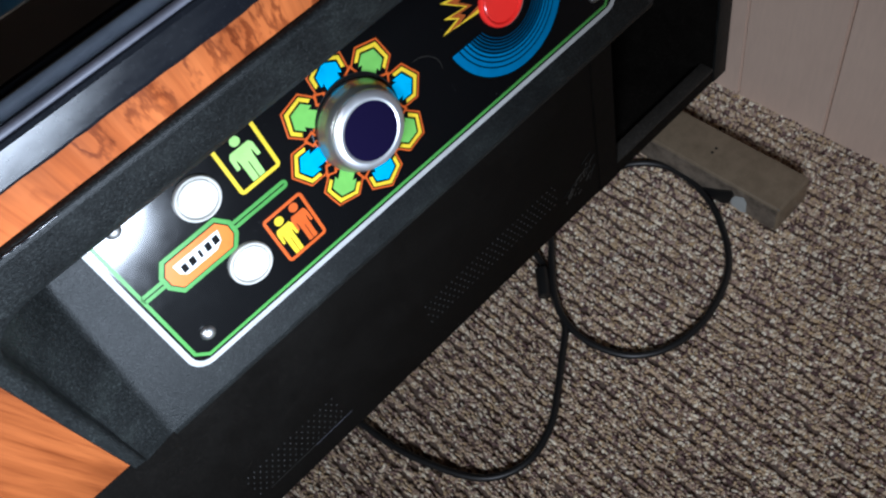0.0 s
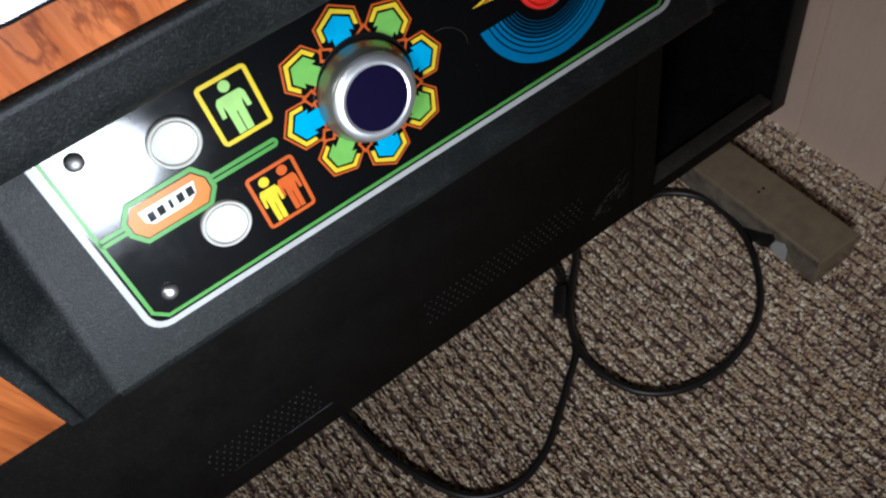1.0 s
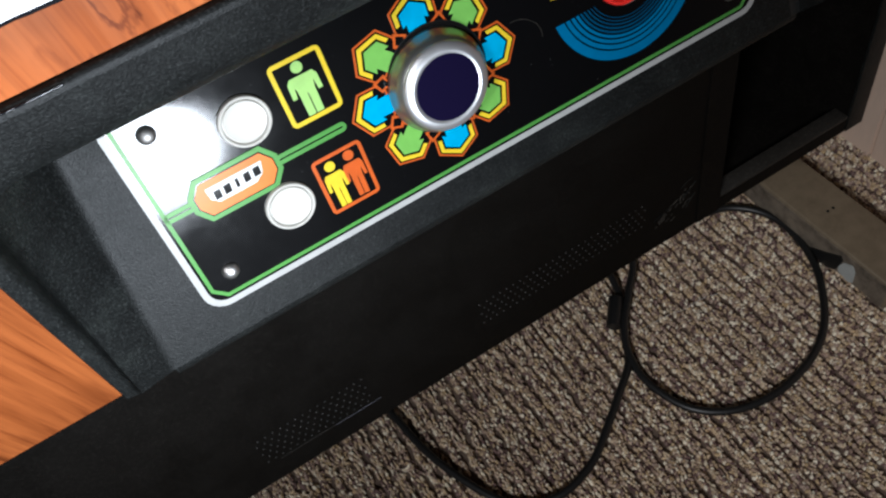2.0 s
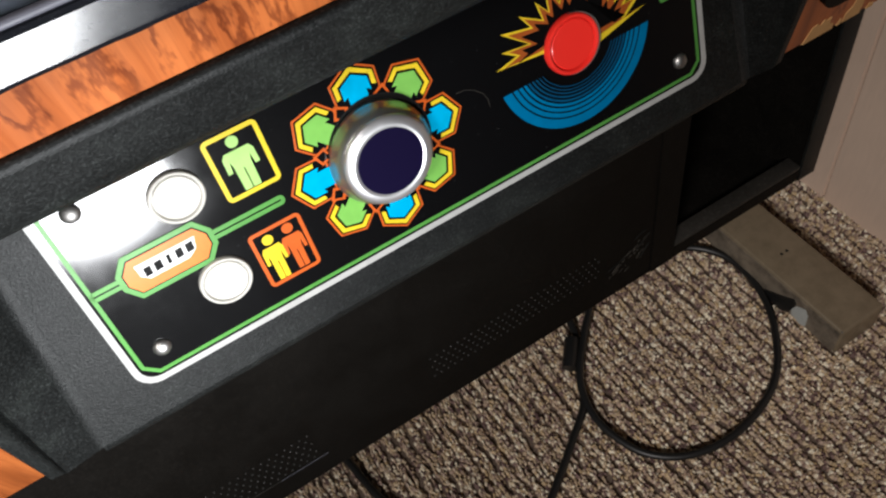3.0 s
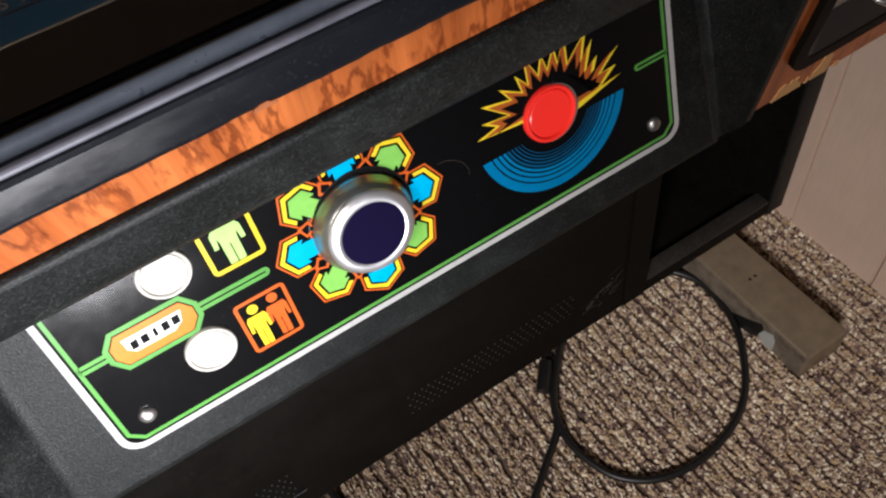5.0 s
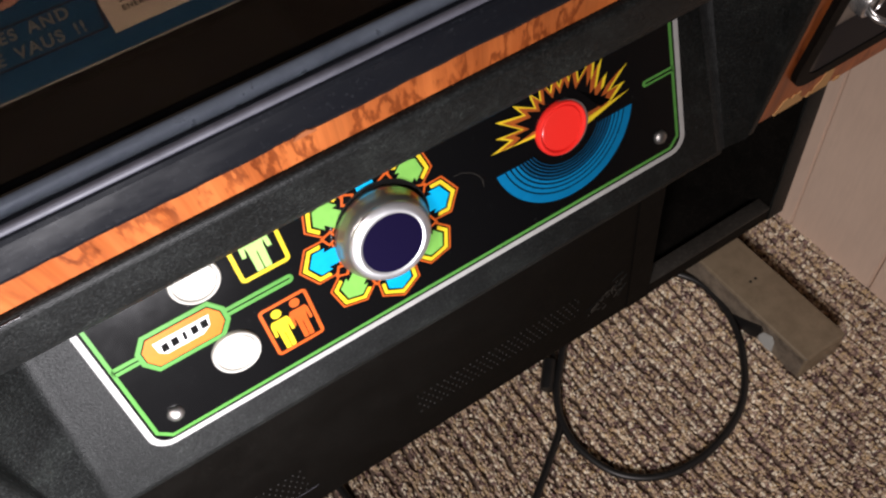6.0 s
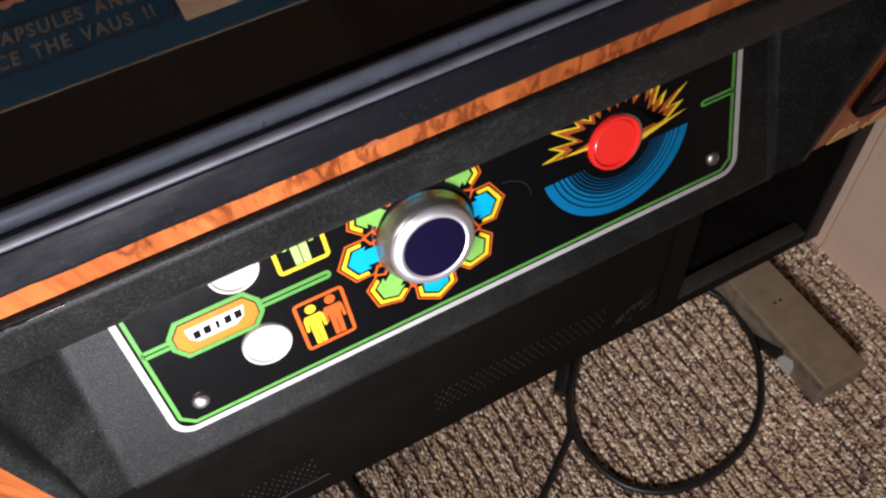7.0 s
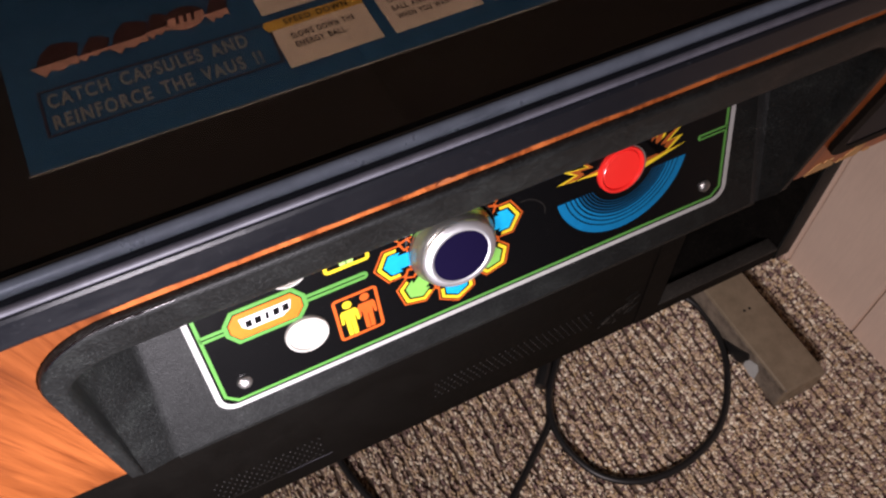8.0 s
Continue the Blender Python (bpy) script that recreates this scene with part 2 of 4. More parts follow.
M = {
    "plastic": grained_plastic("black_grained_plastic", (0.0112, 0.0124, 0.0122), 0.42),
    "worn_edge": grained_plastic("rubbed_black_plastic", (0.0112, 0.0124, 0.0122), 0.40),
    # added gloss and a paler tone imitate the light band on one fold
    "fold": grained_plastic("light_band_plastic", (0.0140, 0.0155, 0.0158), 0.38, 0.55),
    "base": dull_board("black_vinyl_board", (0.0044, 0.0038, 0.0031), 0.6, 0.10),
    "chip": printed("bare_edge_board", (0.36, 0.12, 0.045), 0.7),
    "rail": dull_board("lightened_black_rail", (0.024, 0.022, 0.019), 0.5, 0.3),
    "amber": printed("amber_ink", (0.70, 0.178, 0.014)),
    "bead": worn_metal("rubbed_grey_lip", (0.125, 0.126, 0.155), 0.50, 0.05, (0.055, 0.056, 0.072)),
    "trim": smeared_gloss("black_edge_moulding", (0.008, 0.009, 0.012), 0.19),
    "overlay": laminate("black_overlay", (0.0032, 0.0032, 0.0035)),
    "white": printed("white_ink", (0.80, 0.80, 0.78)),
    # white darkened to stand in for the weak light on the border
    "border": printed("dimmed_white_line", (0.42, 0.42, 0.405)),
    "green": printed("green_ink", (0.088, 0.275, 0.054)),
    "leaf": printed("light_green_ink", (0.19, 0.45, 0.085)),
    "pale": printed("pale_green_ink", (0.36, 0.60, 0.17)),
    "yellow": printed("yellow_ink", (0.74, 0.54, 0.02)),
    "orange": printed("orange_ink", (0.54, 0.100, 0.014)),
    "rust": printed("rust_ink", (0.34, 0.080, 0.016)),
    "blue": printed("blue_ink", (0.003, 0.36, 0.64)),
    "ring_blue": printed("ring_blue_ink", (0.003, 0.150, 0.335)),
    "deep": printed("deep_blue_ink", (0.003, 0.070, 0.160)),
    "ink": laminate("black_ink", (0.0032, 0.0032, 0.0035)),
    "button_white": material("white_button_plastic", (0.56, 0.545, 0.50), 0.28, coat=0.2),
    "button_red": material("red_button_plastic", (0.85, 0.030, 0.020), 0.26, coat=0.3),
    "dial_inlay": material("violet_inlay", (0.0042, 0.0022, 0.0210), 0.75, spec=0.06),
    "chrome": material("polished_chrome", (0.80, 0.80, 0.79), 0.24, 0.9),
    "screw": worn_metal("dark_screw_metal", (0.56, 0.55, 0.53), 0.40, 1.0, (0.20, 0.19, 0.18)),
    "dial": knurled_chrome("satin_rim", (0.74, 0.74, 0.75), 0.40),
    "knurl": knurled_chrome("turned_steel", (0.40, 0.40, 0.385), 0.32),
    "wood": wood_veneer("walnut_veneer", 0.0),
    "figured": wood_veneer("figured_walnut_veneer", 1.0),
    "raw_wood": printed("raw_chipboard", (0.64, 0.37, 0.155), 0.8),
    "foot": worn_metal("brown_enamelled_steel", (0.235, 0.187, 0.124), 0.36, 0.1, (0.165, 0.128, 0.082)),
    "scuffed": worn_metal("shaded_scuffed_metal", (0.26, 0.22, 0.17), 0.5, 0.2, (0.05, 0.040, 0.030)),
    "edge": worn_metal("polished_glass_edge", (0.28, 0.335, 0.43), 0.27, 0.45, (0.19, 0.23, 0.30)),
    "plate": worn_metal("brushed_plate", (0.45, 0.45, 0.44), 0.36, 0.9, (0.26, 0.26, 0.25)),
    "cable": material("black_rubber", (0.012, 0.012, 0.012), 0.42),
    "glass": smoked_glass(),
    "mask": printed("dark_mask_board", (0.024, 0.018, 0.013), 0.6),
    "sheet": printed("blue_card_print", (0.025, 0.082, 0.145), 0.6),
    "card": printed("cream_card_print", (0.72, 0.55, 0.38), 0.6),
    "gold": printed("gold_print", (0.66, 0.36, 0.05), 0.6),
    "text": printed("pale_lettering", (0.25, 0.225, 0.185), 0.6),
    "maroon": printed("maroon_print", (0.060, 0.022, 0.016), 0.6),
    "card_ink": printed("brown_black_lettering", (0.045, 0.026, 0.016), 0.6),
    "frame_line": printed("dark_plum_line", (0.050, 0.035, 0.045), 0.6),
    "salmon": printed("salmon_print", (0.62, 0.30, 0.19), 0.6),
    "tufts": carpet_tufts(),
    "pile": carpet_pile(),
    "backing": printed("carpet_backing", (0.16, 0.12, 0.095), 0.95),
    "wall": painted_panelling(),
    "plaster": printed("ceiling_plaster", (0.62, 0.57, 0.50), 0.85),
    "panelling": printed("dark_unseen_wall", (0.13, 0.10, 0.08), 0.7),
    "tape": printed("grey_tape", (0.48, 0.50, 0.48), 0.6),
    "thread": printed("white_thread", (0.7, 0.68, 0.64), 0.7),
    "smudge": dull_board("dusty_smudge", (0.036, 0.032, 0.027), 0.8, 0.1),
    "hole": material("dark_hole", (0.004, 0.004, 0.004), 0.9),
    "dots": material("pale_vent_dots", (0.019, 0.018, 0.016), 0.5),
}


# ---------------------------------------------------------------- mesh helpers
def part(name, bm, mat, parent=None, label="", smooth=None):
    me = bpy.data.meshes.new(name)
    bmesh.ops.recalc_face_normals(bm, faces=bm.faces)
    if smooth:
        for f in bm.faces:
            f.smooth = True
        for e in bm.edges:
            if len(e.link_faces) == 2 and e.calc_face_angle(0) > radians(smooth):
                e.smooth = False
    bm.to_mesh(me)
    bm.free()
    me.materials.append(mat)
    ob = new(name, me)
    if parent is not None:
        ob.parent = parent
        if parent.type == "EMPTY":
            ob.matrix_parent_inverse = Matrix.Translation(-parent.location)
    return tagged(ob, label=label)


def thing(name, place, label, category, group=""):
    ob = new(name)
    ob.location = place
    ob.empty_display_size = 0.02
    return tagged(ob, label, category, group)


def prism(pts, lo, hi, m=Matrix(), bm=None):
    """Extrudes a polygon of the local x, y plane from z = lo to z = hi."""
    bm = bm or bmesh.new()
    a = [bm.verts.new(m @ Vector((x, y, lo))) for x, y in pts]
    b = [bm.verts.new(m @ Vector((x, y, hi))) for x, y in pts]
    bm.faces.new(a[::-1])
    bm.faces.new(b)
    for i in range(len(pts)):
        j = (i + 1) % len(pts)
        bm.faces.new((a[i], a[j], b[j], b[i]))
    return bm


def ring(outer, inner, lo, hi, m=Matrix(), bm=None):
    """Extruded band between two closed outlines with the same count of points."""
    bm = bm or bmesh.new()
    rows = [[bm.verts.new(m @ Vector((x, y, z))) for x, y in line] for line, z in ((outer, lo), (outer, hi), (inner, hi), (inner, lo))]
    n = len(outer)
    for k in range(4):
        p, q = rows[k], rows[(k + 1) % 4]
        for i in range(n):
            j = (i + 1) % n
            bm.faces.new((p[i], p[j], q[j], q[i]))
    return bm


def inset(pts, d):
    """A convex, anticlockwise outline moved inwards by d."""
    out, n = [], len(pts)
    for i in range(n):
        a, b, c = (Vector(pts[(i + k) % n]) for k in (-1, 0, 1))
        e, f = (b - a).normalized(), (c - b).normalized()
        na, nb = Vector((-e.y, e.x)), Vector((-f.y, f.x))
        mid = (na + nb) / max(1e-6, 1 + na.dot(nb))
        out.append(tuple(b + mid * d))
    return out


def rounded(x0, y0, x1, y1, r, steps=5):
    pts = []
    for cx, cy, a in ((x1 - r, y0 + r, -90), (x1 - r, y1 - r, 0), (x0 + r, y1 - r, 90), (x0 + r, y0 + r, 180)):
        for k in range(steps + 1):
            t = radians(a + 90 * k / steps)
            pts.append((cx + r * math.cos(t), cy + r * math.sin(t)))
    return pts


def disc(cx, cy, r, n=28):
    return [(cx + r * math.cos(2 * math.pi * k / n), cy + r * math.sin(2 * math.pi * k / n)) for k in range(n)]


def stroke(pts, width):
    """Outline of an open line with flat ends."""
    left, right = [], []
    for i, p in enumerate(pts):
        a, b = Vector(pts[max(i - 1, 0)]), Vector(pts[min(i + 1, len(pts) - 1)])
        d = (b - a).normalized()
        nrm = Vector((-d.y, d.x)) * width / 2
        left.append(tuple(Vector(p) + nrm))
        right.append(tuple(Vector(p) - nrm))
    return left + right[::-1]


def lathe(profile, m=Matrix(), n=48, bm=None, wobble=None):
    """Turns (radius, height) points round the local z axis."""
    bm = bm or bmesh.new()
    rows = []
    for k, (r, h) in enumerate(profile):
        if r < 1e-6:
            rows.append([bm.verts.new(m @ Vector((0, 0, h)))])
        else:
            rows.append([bm.verts.new(m @ Vector(((r + (wobble(k, i) if wobble else 0)) * math.cos(2 * math.pi * i / n),
                                                  (r + (wobble(k, i) if wobble else 0)) * math.sin(2 * math.pi * i / n), h))) for i in range(n)])
    for p, q in zip(rows, rows[1:]):
        for i in range(n):
            j = (i + 1) % n
            if len(p) == 1 and len(q) == 1:
                continue
            if len(p) == 1:
                bm.faces.new((p[0], q[i], q[j]))
            elif len(q) == 1:
                bm.faces.new((p[i], p[j], q[0]))
            else:
                bm.faces.new((p[i], p[j], q[j], q[i]))
    return bm


def box(x0, x1, y0, y1, z0, z1, bevel=0.0, bm=None, segments=2):
    bm = bm or bmesh.new()
    made = bmesh.ops.create_cube(bm, size=1.0)["verts"]
    for v in made:
        v.co = Vector(((x0 + x1) / 2 + v.co.x * (x1 - x0), (y0 + y1) / 2 + v.co.y * (y1 - y0), (z0 + z1) / 2 + v.co.z * (z1 - z0)))
    if bevel:
        bmesh.ops.bevel(bm, geom=list({e for v in made for e in v.link_edges}), offset=bevel, segments=segments, affect="EDGES", profile=0.5)
    return bm


def extrude_x(profile, x0, x1, bm=None):
    """Sweeps a (y, z) outline from x0 to x1."""
    m = Matrix(((0, 0, 1, 0), (1, 0, 0, 0), (0, 1, 0, 0), (0, 0, 0, 1)))
    return prism(profile, x0, x1, m, bm)


def tube(points, radius, n=8, bm=None):
    """A round cord along points, smoothed."""
    bm = bm or bmesh.new()
    P = [Vector(p) for p in points]
    path = []
    for i in range(len(P) - 1):
        a, b, c, d = P[max(i - 1, 0)], P[i], P[i + 1], P[min(i + 2, len(P) - 1)]
        for k in range(8):
            t = k / 8
            path.append(0.5 * ((2 * b) + (c - a) * t + (2 * a - 5 * b + 4 * c - d) * t * t + (3 * b - a - 3 * c + d) * t ** 3))
    path.append(P[-1])
    rows = []
    for i, p in enumerate(path):
        d = (path[min(i + 1, len(path) - 1)] - path[max(i - 1, 0)]).normalized()
        side = d.cross(Vector((0, 0, 1))).normalized()
        up = side.cross(d)
        rows.append([bm.verts.new(p + radius * (math.cos(2 * math.pi * k / n) * side + math.sin(2 * math.pi * k / n) * up)) for k in range(n)])
    for a, b in zip(rows, rows[1:]):
        for i in range(n):
            j = (i + 1) % n
            bm.faces.new((a[i], a[j], b[j], b[i]))
    bm.faces.new(rows[0][::-1])
    bm.faces.new(rows[-1])
    return bm


def lettering(name, body, x, y, z, height, width, mat, parent, bold=0.012):
    """Upright capitals lying on the table top, fitted to a cap height and a line width."""
    cu = bpy.data.curves.new(name, "FONT")
    cu.body, cu.size, cu.extrude, cu.offset, cu.space_word, cu.space_character = body, 1.0, 0.0, bold, 1.5, 1.22
    tmp = new(name, cu)
    me = bpy.data.meshes.new_from_object(tmp.evaluated_get(bpy.context.evaluated_depsgraph_get()))
    bpy.data.objects.remove(tmp)
    xs, ys = [v.co.x for v in me.vertices], [v.co.y for v in me.vertices]
    sx, sy = width / (max(xs) - min(xs)), height / (max(ys) - min(ys))
    x_low, y_low = min(xs), min(ys)
    for v in me.vertices:
        v.co = (x + (v.co.x - x_low) * sx, y + (v.co.y - y_low) * sy, z)
    me.materials.append(mat)
    ob = new(name, me)
    ob.parent = parent
    return ob


# ---------------------------------------------------------------- plan
H, LEAN_BACK = 0.5045, radians(15.15)
CA, SA = math.cos(LEAN_BACK), math.sin(LEAN_BACK)
# control panel: local x along the cabinet, y up the panel, z out of it; origin midway between the lower screws
PM = Matrix(((1, 0, 0, 0), (0, SA, -CA, 0), (0, CA, SA, H), (0, 0, 0, 1)))
WALL_X, FLOOR_TOP = 0.547, 0.0


def fascia_y(z):
    return -0.006 - 0.1816 * (z - 0.468)


# fascia: local x along, y up the slanted board, z outwards
FS = math.atan(0.1816)
FM = Matrix(((1, 0, 0, 0), (0, -math.sin(FS), -math.cos(FS), fascia_y(0.468)), (0, math.cos(FS), -math.sin(FS), 0.468), (0, 0, 0, 1)))


def fz(z):
    return (z - 0.468) / math.cos(FS)


# ---------------------------------------------------------------- room
tagged(part("floor", box(-3.2, 0.75, -3.2, 2.4, -0.12, -0.006), M["pile"]), "brown flecked berber carpet", "floor", kind="structure")
tagged(part("carpet_backing", box(-0.362, WALL_X + 0.004, -0.362, 0.425, -0.0058, -0.0050), M["backing"]), "dark woven backing under the carpet loops", "floor", kind="structure")
tagged(part("ceiling", box(-3.2, 0.75, -3.2, 2.4, 2.40, 2.52), M["plaster"]), "plain dim ceiling", "ceiling", kind="structure")
# Unseen walls, coloured dark to cut bounced light.
tagged(part("wall_west", box(-3.3, -3.2, -3.2, 2.4, -0.12, 2.52), M["panelling"]), "unseen plain wall, dark to cut bounced light", "wall", kind="structure")
tagged(part("wall_south", box(-3.2, 0.75, -3.3, -3.2, -0.12, 2.52), M["panelling"]), "unseen plain wall, dark to cut bounced light", "wall", kind="structure")
tagged(part("wall_north", box(-3.2, 0.75, 2.4, 2.5, -0.12, 2.52), M["panelling"]), "unseen plain wall, dark to cut bounced light", "wall", kind="structure")
# Unseen upper wall, added dark so the glass reflects less.
tagged(part("wall_east_upper", box(WALL_X + 0.006, 0.75, -3.2, 2.4, 1.150, 2.40), M["panelling"]), "unseen dark upper wall, added to dim glass reflections", "wall", kind="structure")
wall_east = tagged(part("wall_east", box(WALL_X + 0.006, 0.75, -3.2, 2.4, -0.006, 1.149), M["wall"]), "beige painted panelled wall with vertical grooves", "wall", kind="structure")


# ---------------------------------------------------------------- arcade table
cab = thing("arcade_table", (0, 0.27, 0), "black and walnut cocktail arcade table with glass top", "arcade table")

# table top with its edge moulding and glass
part("table_top", box(-0.462, 0.462, -0.0575, 0.60, 0.6950, 0.7080, 0.001), M["base"], cab, "black laminated table top")


def moulding(x0, x1, lower, seed):
    """Vinyl edge moulding swept along x; its lower lip wavers a little."""
    bm = bmesh.new()
    outline = [(-0.0560, 0.6952), (-0.0622, 0.6950), (-0.0631, 0.6956), (-0.0634, 0.6970), (-0.0634, 0.7080), (-0.0629, 0.7096), (-0.0619, 0.7105), (-0.0600, 0.7108), (-0.0560, 0.7104)]
    n = int((x1 - x0) / 0.004)
    rows = []
    for i in range(n + 1):
        x = x0 + (x1 - x0) * i / n
        sag = lower * noise.noise((x * 70, seed, 0.0)) + 0.6 * lower * noise.noise((x * 230, seed, 3.0))
        rows.append([bm.verts.new((x, y, z + (sag if k in (1, 2) else 0.35 * sag if k == 3 else 0.0))) for k, (y, z) in enumerate(outline)])
    for p, q in zip(rows, rows[1:]):
        for k in range(len(outline)):
            j = (k + 1) % len(outline)
            bm.faces.new((p[k], p[j], q[j], q[k]))
    bm.faces.new(rows[0][::-1])
    bm.faces.new(rows[-1])
    return bm


part("edge_trim", moulding(-0.465, 0.465, 0.0006, 1.7), M["trim"], cab, "glossy black vinyl edge moulding, scuffed", 8)
part("edge_chip", prism([(-0.0672, 0.6950), (-0.0588, 0.6950), (-0.0592, 0.6961), (-0.0606, 0.6962), (-0.0618, 0.6970), (-0.0640, 0.6968), (-0.0662, 0.6960)], 0.0, 0.0007,
                        Matrix(((1, 0, 0, 0), (0, 0, -1, -0.0631), (0, 1, 0, 0), (0, 0, 0, 1)))), M["chip"], cab, "pale chip in the edge moulding")
part("trim_bead", tube([(-0.465, -0.0612, 0.7112), (0.0, -0.0612, 0.7112), (0.465, -0.0612, 0.7112)], 0.0015, 10), M["bead"], cab, "worn pale lip of the moulding", 60)
part("mask_board", box(-0.455, 0.455, -0.0515, 0.58, 0.7099, 0.7120), M["mask"], cab, "dark mask under the glass")
# Pale blue colour of the tube stands in for reflected light.
part("glass_edge", tube([(-0.455, -0.0543, 0.7122), (0.0, -0.0543, 0.7122), (0.455, -0.0543, 0.7122)], 0.0026, 14), M["edge"], cab, "polished edge of the glass, pale blue for its reflection", 60)
pane = part("glass_top", box(-0.455, 0.455, -0.0512, 0.58, 0.7134, 0.7170, 0.0008), M["glass"], cab, "smoked glass table top")
pane.visible_shadow = False

# instruction card under the glass
sheet = part("instruction_card", box(-0.1916, 0.1916, -0.0147, 0.200, 0.7121, 0.7124), M["sheet"])
tagged(sheet, "dark blue printed instruction card lying under the smoked glass", "card")
lettering("lettering", "CATCH CAPSULES AND", -0.1798, 0.0137, 0.7126, 0.0074, 0.0735, M["text"], sheet, 0.028)
lettering("lettering", "REINFORCE THE VAUS !!", -0.1798, 0.0026, 0.7126, 0.0074, 0.0760, M["text"], sheet, 0.028)
for k in range(7):
    x0 = -0.0965 + 0.0424 * k
    if x0 + 0.0375 > 0.19:
        break
    part("rule_card", prism([(x0, -0.0044), (x0 + 0.0375, -0.0040), (x0 + 0.0378, 0.0180), (x0, 0.0182)], 0.7124, 0.71255), M["card"], sheet)
    part("card_heading", prism([(x0 - 0.001, 0.0176), (x0 + 0.0375, 0.0176), (x0 + 0.0385, 0.0205), (x0 + 0.0375, 0.0232), (x0 - 0.001, 0.0232), (x0 - 0.002, 0.0205)], 0.7125, 0.7127), M["gold"], sheet)
    part("picture_card", prism([(x0, 0.0276), (x0 + 0.0375, 0.0276), (x0 + 0.0375, 0.0480), (x0, 0.0480)], 0.7124, 0.71255), M["card"], sheet)
    part("capsule_picture", prism([(x0 + 0.0185 + 0.009 * math.cos(a), 0.0365 + 0.0055 * math.sin(a)) for a in np.linspace(0, 2 * math.pi, 20, False)], 0.7126, 0.7127), M["salmon"], sheet)
lettering("lettering", "SPEED DOWN", -0.0905, 0.0186, 0.7129, 0.0034, 0.0260, M["card_ink"], sheet, 0.03)
lettering("lettering", "SLOWS DOWN THE", -0.0905, 0.0100, 0.7127, 0.0034, 0.0255, M["card_ink"], sheet, 0.03)
lettering("lettering", "ENERGY BALL.", -0.0905, 0.0048, 0.7127, 0.0034, 0.0205, M["card_ink"], sheet, 0.03)
lettering("lettering", "CATCHES THE", -0.0500, 0.0128, 0.7127, 0.0032, 0.0210, M["card_ink"], sheet, 0.03)
lettering("lettering", "BALL AND SHOOTS", -0.0500, 0.0074, 0.7127, 0.0032, 0.0275, M["card_ink"], sheet, 0.03)
lettering("lettering", "WHEN YOU WANT TO", -0.0500, 0.0022, 0.7127, 0.0032, 0.0285, M["card_ink"], sheet, 0.03)
box_line = [(-0.1830, 0.0000), (-0.0975, 0.0000), (-0.0955, 0.0232), (-0.1825, 0.0240)]
part("text_frame", ring(box_line, inset(box_line, 0.0010), 0.7122, 0.71255), M["frame_line"], sheet)
part("card_edge", box(-0.1916, 0.1916, -0.0150, -0.0144, 0.7121, 0.71265), M["text"], sheet, "pale cut edge")
# title logo as plain shapes: dark tops over pointed salmon feet
for x0, x1, low, mid, top, lean in ((-0.1820, -0.1652, 0.0305, 0.0368, 0.0480, 0.0030), (-0.1656, -0.1540, 0.0325, 0.0362, 0.0455, 0.003), (-0.1540, -0.1392, 0.0308, 0.0365, 0.0480, 0.003),
                                    (-0.1396, -0.1305, 0.0330, 0.0380, 0.0480, 0.002), (-0.1165, -0.1072, 0.0322, 0.0380, 0.0470, 0.002)):
    w = x1 - x0
    part("logo_shape", prism([(x0, mid), (x0 + 0.26 * w, low), (x0 + 0.40 * w, low + 0.003), (x0 + 0.62 * w, low + 0.0012), (x0 + 0.80 * w, low + 0.0032), (x1, low + 0.0024), (x1, mid + 0.0006)], 0.7125, 0.7127), M["salmon"], sheet)
    for k in range(3):
        a = x0 + 0.12 * w + 0.29 * w * k
        part("logo_shade", prism([(a, mid + 0.0002), (a + 0.30 * w, mid + 0.0006), (a + 0.30 * w + lean * 0.6, top - (0.0005, 0.0012, 0.0040)[k]), (a + 0.03 * w + lean * 0.6, top - (0.0050, 0.0002, 0.0012)[k])], 0.7125, 0.7127), M["maroon"], sheet)
oval = [(-0.1237 + 0.0078 * math.cos(a), 0.0400 + 0.0068 * math.sin(a)) for a in np.linspace(0, 2 * math.pi, 26, False)]
part("logo_oval", prism(oval, 0.7125, 0.7127), M["salmon"], sheet)
part("logo_shade", prism([p for p in oval if p[1] > 0.0415], 0.7126, 0.7128), M["maroon"], sheet)
for k in range(3):
    part("logo_shade", prism([(-0.1275 + 0.0030 * k, 0.0375), (-0.1262 + 0.0030 * k, 0.0375), (-0.1254 + 0.0030 * k, 0.0418), (-0.1267 + 0.0030 * k, 0.0418)], 0.7126, 0.7128), M["maroon"], sheet)

# walnut fascia with its two cut-outs
OPENING = [(0.2350, 0.468), (0.2320, 0.550), (0.2290, 0.617)] + [(0.188 + 0.0410 * math.cos(math.pi / 2 * k / 9), 0.617 + 0.0467 * math.sin(math.pi / 2 * k / 9)) for k in range(1, 10)]
TOPZ, BACK = fz(0.6945), -0.018
coin_hole = rounded(0.250, fz(0.4980), 0.420, fz(0.655), 0.014)
part("fascia_panel", prism([(-x, fz(z)) for x, z in OPENING] + [(-0.188, TOPZ), (-0.455, TOPZ), (-0.455, 0.0)], BACK, 0, FM),
     M["wood"], cab, "walnut veneer fascia with a chipped lower edge")
part("fascia_panel", prism([(-0.188, fz(0.6637)), (0.188, fz(0.6637)), (0.188, TOPZ), (-0.188, TOPZ)], BACK, 0, FM), M["figured"], cab, "narrow strip of dark-figured walnut veneer")
bm = prism([(x, fz(z)) for x, z in OPENING] + [(0.188, TOPZ), (0.250, TOPZ), (0.250, 0.0)], BACK, 0, FM)
